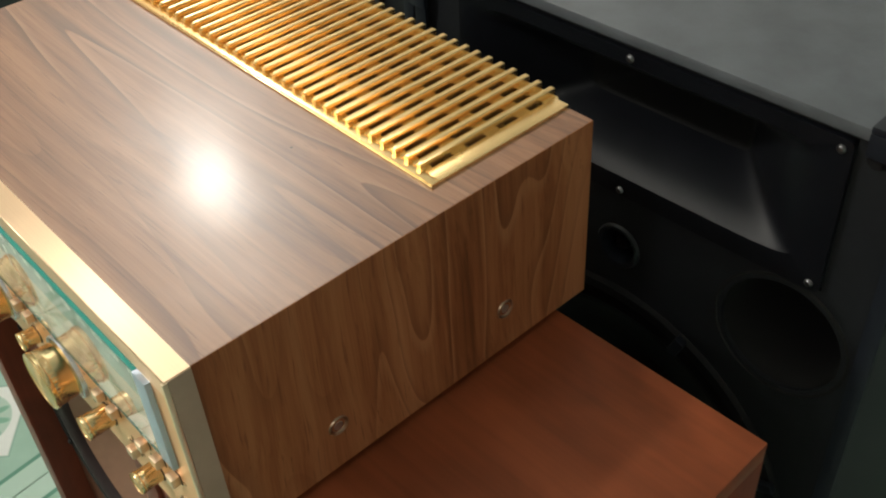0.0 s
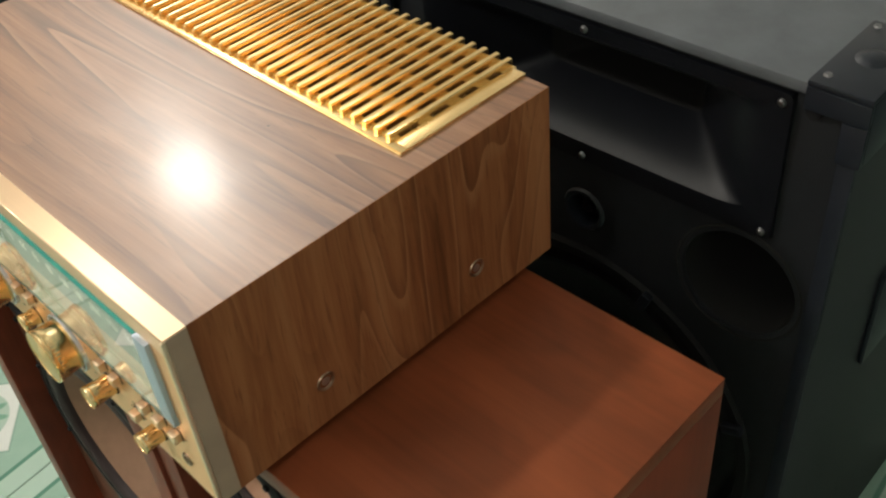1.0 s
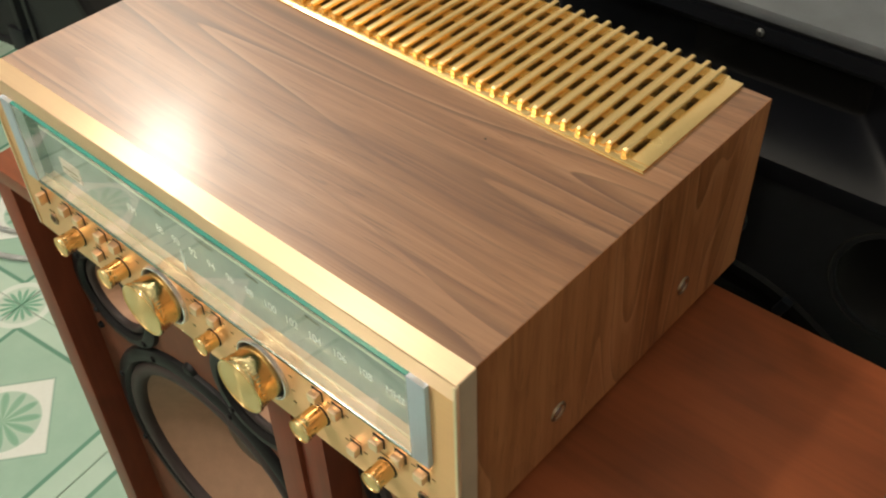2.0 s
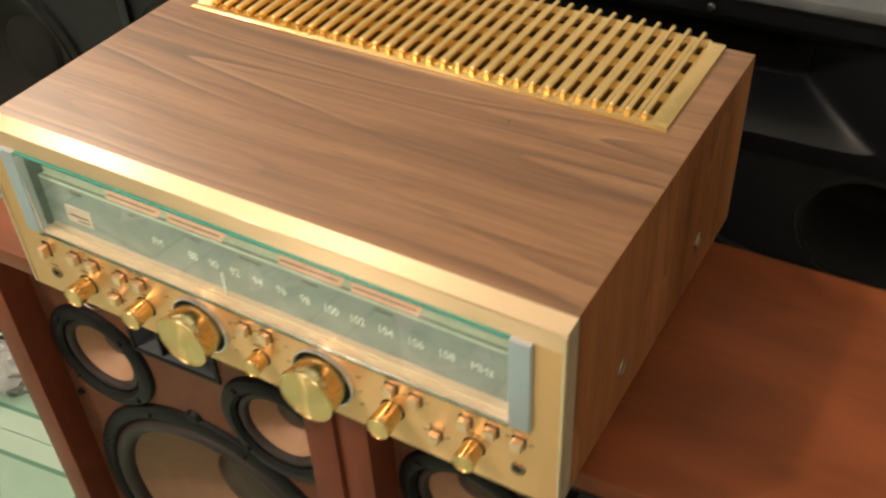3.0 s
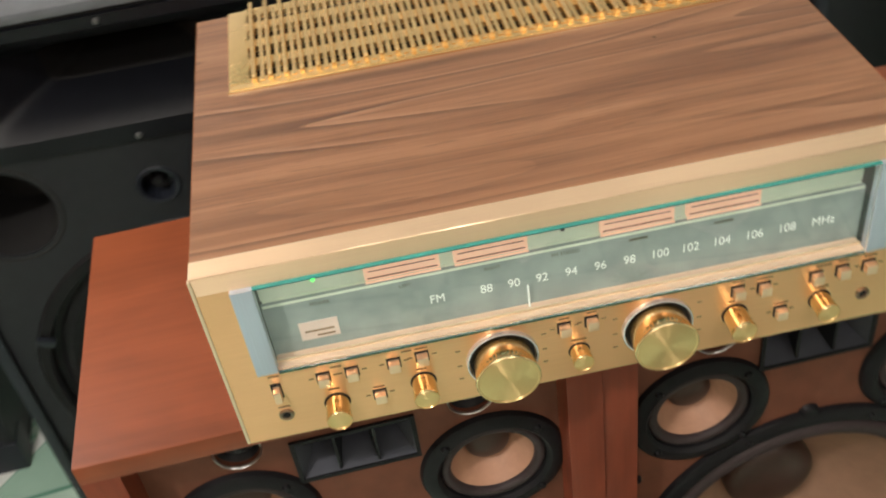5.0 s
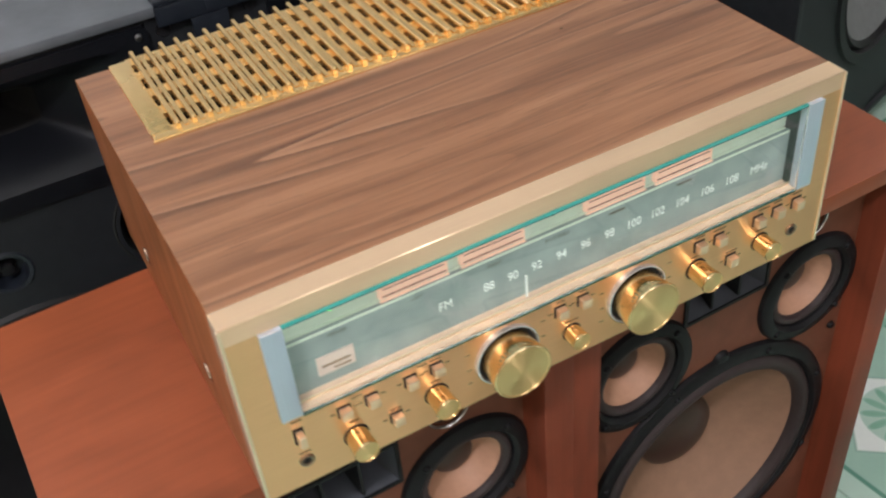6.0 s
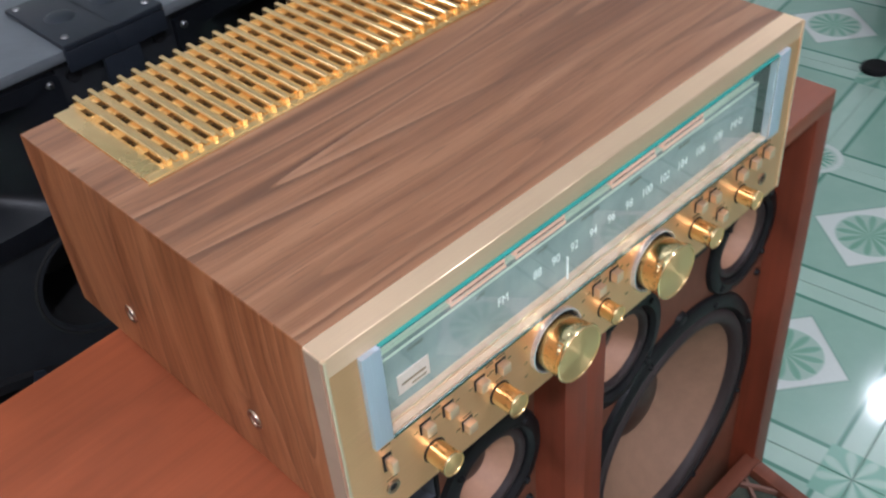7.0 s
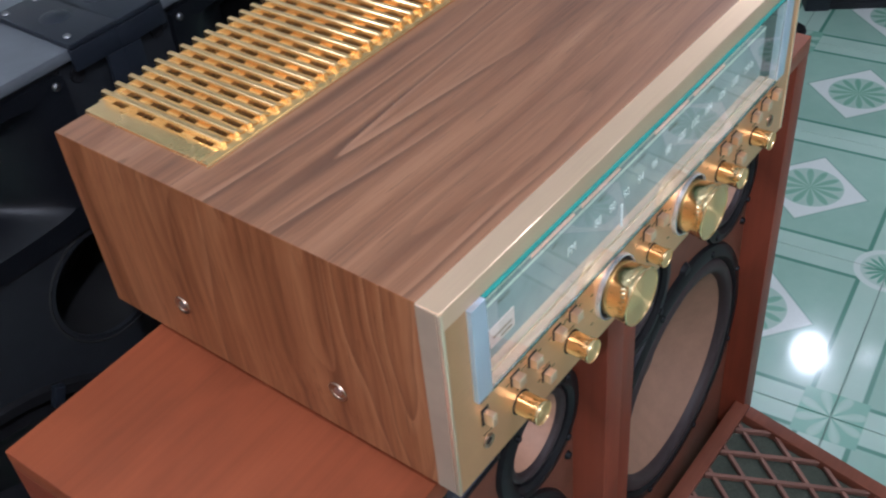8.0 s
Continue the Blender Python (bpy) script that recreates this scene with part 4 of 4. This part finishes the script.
# ---------------------------------------------------------------- loose grille leaning out of the right loudspeaker


def lattice_grille():
    w, l, th = 0.372, 0.672, 0.02
    tilt = math.degrees(math.asin(0.128 / l))
    g = thing("speaker_grille", pose(0.5145, 0.064, 0.150, tilt, 0, 0), "loose wooden lattice grille with green cloth, leaning on the loudspeaker", "grille")
    # the panel runs from y = 0 (upper edge) to y = -l (on the floor)
    part("frame_rail", block(-w / 2, w / 2, -0.022, 0.0, -th, 0.0), LATTICE, g, bevel=0.002)
    part("frame_rail", block(-w / 2, w / 2, -l, -l + 0.022, -th, 0.0), LATTICE, g, bevel=0.002)
    part("frame_stile", block(-w / 2, -w / 2 + 0.022, -l + 0.022, -0.022, -th, 0.0), LATTICE, g, bevel=0.002)
    part("frame_stile", block(w / 2 - 0.022, w / 2, -l + 0.022, -0.022, -th, 0.0), LATTICE, g, bevel=0.002)
    part("cloth", block(-w / 2 + 0.02, w / 2 - 0.02, -l + 0.02, -0.02, -th + 0.002, -th + 0.004), CLOTH, g, "dark green speaker cloth", smooth=False)
    ax, ay = w / 2 - 0.021, (l - 0.044) / 2
    px, py = 0.048, 0.076
    for sgn in (-1, 1):
        # strips x / px + sgn * y / py = k, clipped to the opening
        for k in range(-13, 14):
            pts = []
            for ye in (-ay, ay):
                x = px * (k - sgn * ye / py)
                if -ax <= x <= ax:
                    pts.append((x, ye))
            for xe in (-ax, ax):
                y = sgn * py * (k - xe / px)
                if -ay < y < ay:
                    pts.append((xe, y))
            if len(pts) < 2:
                continue
            (xa, ya), (xb, yb) = pts[0], pts[1]
            length = math.hypot(xb - xa, yb - ya)
            if length < 0.02:
                continue
            a = math.atan2(yb - ya, xb - xa)
            bm = block(-length / 2, length / 2, -0.0028, 0.0028, -0.012, -0.0035 if sgn > 0 else -0.0052)
            ob = part("lattice_strip", bm, LATTICE_STRIP, g, bevel=0.0010)
            ob.matrix_basis = Matrix.Translation(((xa + xb) / 2, (ya + yb) / 2 - l / 2, 0)) @ Matrix.Rotation(a, 4, "Z")
    return g


lattice_grille()

# ---------------------------------------------------------------- more sound gear on the floor


def bass_bin(m, w, d, h, cone_r, cone_z, label, casters=True, cone_mat=GREY_CONE):
    """A carpeted black bass cabinet; front at y = 0."""
    b = thing("bass_cabinet", m, label, "loudspeaker")
    lift = 0.07 if casters else 0.0
    bm = plate_with_holes(-w / 2 + 0.018, w / 2 - 0.018, lift + 0.018, h - 0.018, 0.008, 0.026, [(0.0, cone_z, cone_r * 1.1)])
    part("front_baffle", bm, PA_PLASTIC, b, smooth=False)
    part("top_panel", block(-w / 2, w / 2, 0.0, d, h - 0.018, h), PA_PLASTIC, b, bevel=0.003)
    part("bottom_panel", block(-w / 2, w / 2, 0.0, d, lift, lift + 0.018), PA_PLASTIC, b, bevel=0.003)
    for x in (-w / 2, w / 2 - 0.018):
        part("side_panel", block(x, x + 0.018, 0.0, d, lift + 0.018, h - 0.018), PA_PLASTIC, b, bevel=0.002)
    part("back_panel", block(-w / 2 + 0.018, w / 2 - 0.018, d - 0.018, d, lift + 0.018, h - 0.018), PA_PLASTIC, b)
    dr = part("driver", lathe([(cone_r * 1.18, 0.0), (cone_r * 1.16, -0.007), (cone_r * 1.06, -0.007), (cone_r * 1.03, 0.004), (cone_r * 1.0, -0.004), (cone_r * 0.94, 0.004)], 64), RUBBER, b)
    dr.location = (0.0, 0.008, cone_z)
    part("cone", lathe([(cone_r * 0.94, 0.004), (cone_r * 0.5, 0.06), (cone_r * 0.38, 0.075), (cone_r * 0.34, 0.062), (cone_r * 0.18, 0.05), (0.0, 0.046)], 56), cone_mat, dr)
    for sx in (-1, 1):
        for z in (lift + 0.03, h - 0.03):
            c = part("corner_guard", block(-0.03, 0.03, -0.005, 0.05, -0.034, 0.034), PA_GLOSS, b, bevel=0.004)
            c.location = (sx * (w / 2 - 0.026), 0, z)
    if casters:
        for sx in (-1, 1):
            for y in (0.07, d - 0.07):
                wheel = part("caster", lathe([(0.0, -0.012), (0.026, -0.012), (0.031, -0.008), (0.031, 0.008), (0.026, 0.012), (0.0, 0.012)], 28), RUBBER, b)
                wheel.matrix_basis = pose(sx * (w / 2 - 0.07), y, 0.031, 0, 0, 90)
                part("fork", block(-0.022, 0.022, -0.018, 0.018, 0.026, 0.040), SCREW, wheel, "bright steel fork", bevel=0.002)
    return b


bass_bin(pose(1.545, 0.775, 0, 0, 0, 20), 0.84, 0.5, 0.78, 0.20, 0.47, "black bass cabinet with a grey cone, on casters")
bass_bin(pose(2.26, 0.36, 0, 0, 0, -58), 0.42, 0.36, 0.40, 0.13, 0.19, "small black floor loudspeaker on the tiles", False)
bass_bin(pose(-0.985, 0.68, 0, 0, 0, 4), 0.86, 0.45, 0.84, 0.19, 0.36, "black bass cabinet standing beside the stage loudspeakers", False, BLACK_GAP)
bass_bin(pose(-1.95, 0.60, 0, 0, 0, 9), 0.90, 0.45, 0.84, 0.19, 0.36, "black bass cabinet standing in a row of others", False, BLACK_GAP)
puck = thing("rubber_puck", pose(2.03, 0.53, 0), "flat round black rubber foot lying on tiles", "rubber foot")
body = part("pad", lathe([(0.0, -0.012), (0.03, -0.012), (0.036, -0.008), (0.038, 0.0), (0.0, 0.0)], 32), RUBBER, puck)
body.matrix_basis = pose(0, 0, 0, -90, 0, 0)


def cable(name, pts, r, material, label):
    """A round cable through the given places."""
    cu = bpy.data.curves.new(name, "CURVE")
    cu.dimensions, cu.bevel_depth, cu.bevel_resolution, cu.resolution_u = "3D", r, 2, 6
    sp = cu.splines.new("NURBS")
    sp.points.add(len(pts) - 1)
    for p, c in zip(sp.points, pts):
        p.co = (*c, 1)
    sp.use_endpoint_u, sp.order_u = True, 4
    cu.materials.append(material)
    ob = new(name, cu)
    return tagged(ob, label, "cable")


rng = random.Random(11)
for k, (cx, cy, rr) in enumerate(((-0.80, 0.40, 0.09), (-0.72, 0.47, 0.07))):
    pts = []
    for i in range(34):
        a = i * 0.62
        q = rr * (1 + 0.12 * math.sin(i * 1.7))
        pts.append((cx + q * math.cos(a), cy + q * math.sin(a), 0.006 + 0.0011 * i + rng.uniform(0, 0.004)))
    cable("cable", pts, 0.0045, RUBBER, "black cable coiled loosely on the tiles")
cable("cable", [(-1.1, 0.12, 0.005), (-0.95, 0.20, 0.005), (-0.86, 0.22, 0.006), (-0.78, 0.30, 0.005), (-0.70, 0.29, 0.005), (-0.60, 0.36, 0.005), (-0.55, 0.46, 0.005)], 0.006, PLASTIC_BAG, "pale grey cable lying across the tiles")
cable("cable", [(-1.2, 0.18, 0.005), (-1.0, 0.25, 0.005), (-0.9, 0.27, 0.005), (-0.83, 0.36, 0.006), (-0.75, 0.52, 0.005)], 0.005, PLASTIC_BAG, "pale grey cable lying across the tiles")


def plastic_bag(m):
    bag = thing("plastic_bag", m, "crumpled pale plastic bag lying on tiles", "plastic bag")
    bm = bmesh.new()
    bmesh.ops.create_icosphere(bm, subdivisions=4, radius=1.0)
    for v in bm.verts:
        d = v.co.normalized()
        k = 1 + 0.42 * noise.noise(d * 2.1) + 0.25 * abs(noise.noise(d * 5.3)) + 0.10 * noise.noise(d * 11)
        v.co = Vector((d.x * 0.075 * k, d.y * 0.05 * k, max(0.0, 0.026 + d.z * 0.036 * k)))
    part("sheet", bm, PLASTIC_BAG, bag)
    return bag


plastic_bag(pose(-0.665, 0.30, 0, 0, 0, 35))

# ---------------------------------------------------------------- floor tiles, last
TURN_F = radians(6.82)
ORG = (1.437, 0.234)


def tile_mesh():
    bm = bmesh.new()
    uvl = bm.loops.layers.uv.new("UVMap")
    h, e, z = TILE / 2 - 0.0008, 0.0016, 0.0
    low = [bm.verts.new((sx * h, sy * h, -0.006)) for sx, sy in ((-1, -1), (1, -1), (1, 1), (-1, 1))]
    mid = [bm.verts.new((sx * h, sy * h, z - 0.001)) for sx, sy in ((-1, -1), (1, -1), (1, 1), (-1, 1))]
    up = [bm.verts.new((sx * (h - e), sy * (h - e), z)) for sx, sy in ((-1, -1), (1, -1), (1, 1), (-1, 1))]
    for a, b in ((low, mid), (mid, up)):
        for i in range(4):
            bm.faces.new((a[i], a[(i + 1) % 4], b[(i + 1) % 4], b[i]))
    bm.faces.new(up)
    for f in bm.faces:
        for lp in f.loops:
            lp[uvl].uv = lp.vert.co.xy
    me = bpy.data.meshes.new("tile")
    bmesh.ops.recalc_face_normals(bm, faces=list(bm.faces))
    bm.to_mesh(me)
    bm.free()
    me.materials.append(TILE_MAT)
    return me


tile = tile_mesh()
rest_v, rest_f, rest_uv = [], [], []
for i in range(-15, 14):
    for j in range(-13, 12):
        x = ORG[0] + TILE * (i * math.cos(TURN_F) - j * math.sin(TURN_F))
        y = ORG[1] + TILE * (i * math.sin(TURN_F) + j * math.cos(TURN_F))
        if not (X0 - 0.02 < x < X1 + 0.02 and Y0 - 0.02 < y < Y1 + 0.02):
            continue
        turn = TURN_F + (math.pi / 2 if (i + j) % 2 else 0.0)
        if -1.8 < x < 3.0 and -1.3 < y < 1.6:
            ob = new("tile", tile)
            ob.parent = floor
            ob.matrix_basis = Matrix.Translation((x, y, 0)) @ Matrix.Rotation(turn, 4, "Z")
        else:
            n = len(rest_v)
            h = TILE / 2 - 0.0012
            for sx, sy in ((-1, -1), (1, -1), (1, 1), (-1, 1)):
                p = Matrix.Rotation(turn, 4, "Z") @ Vector((sx * h, sy * h, 0))
                rest_v.append((x + p.x, y + p.y, 0.0))
                rest_uv.append((sx * h, sy * h))
            rest_f.append((n, n + 1, n + 2, n + 3))
me = bpy.data.meshes.new("far_tiles")
me.from_pydata(rest_v, [], rest_f)
uvl = me.uv_layers.new(name="UVMap")
for lp in me.loops:
    uvl.data[lp.index].uv = rest_uv[lp.vertex_index]
me.materials.append(TILE_MAT)
far = new("far_tiles", me)
far.parent = floor
tagged(far, kind="stuff")
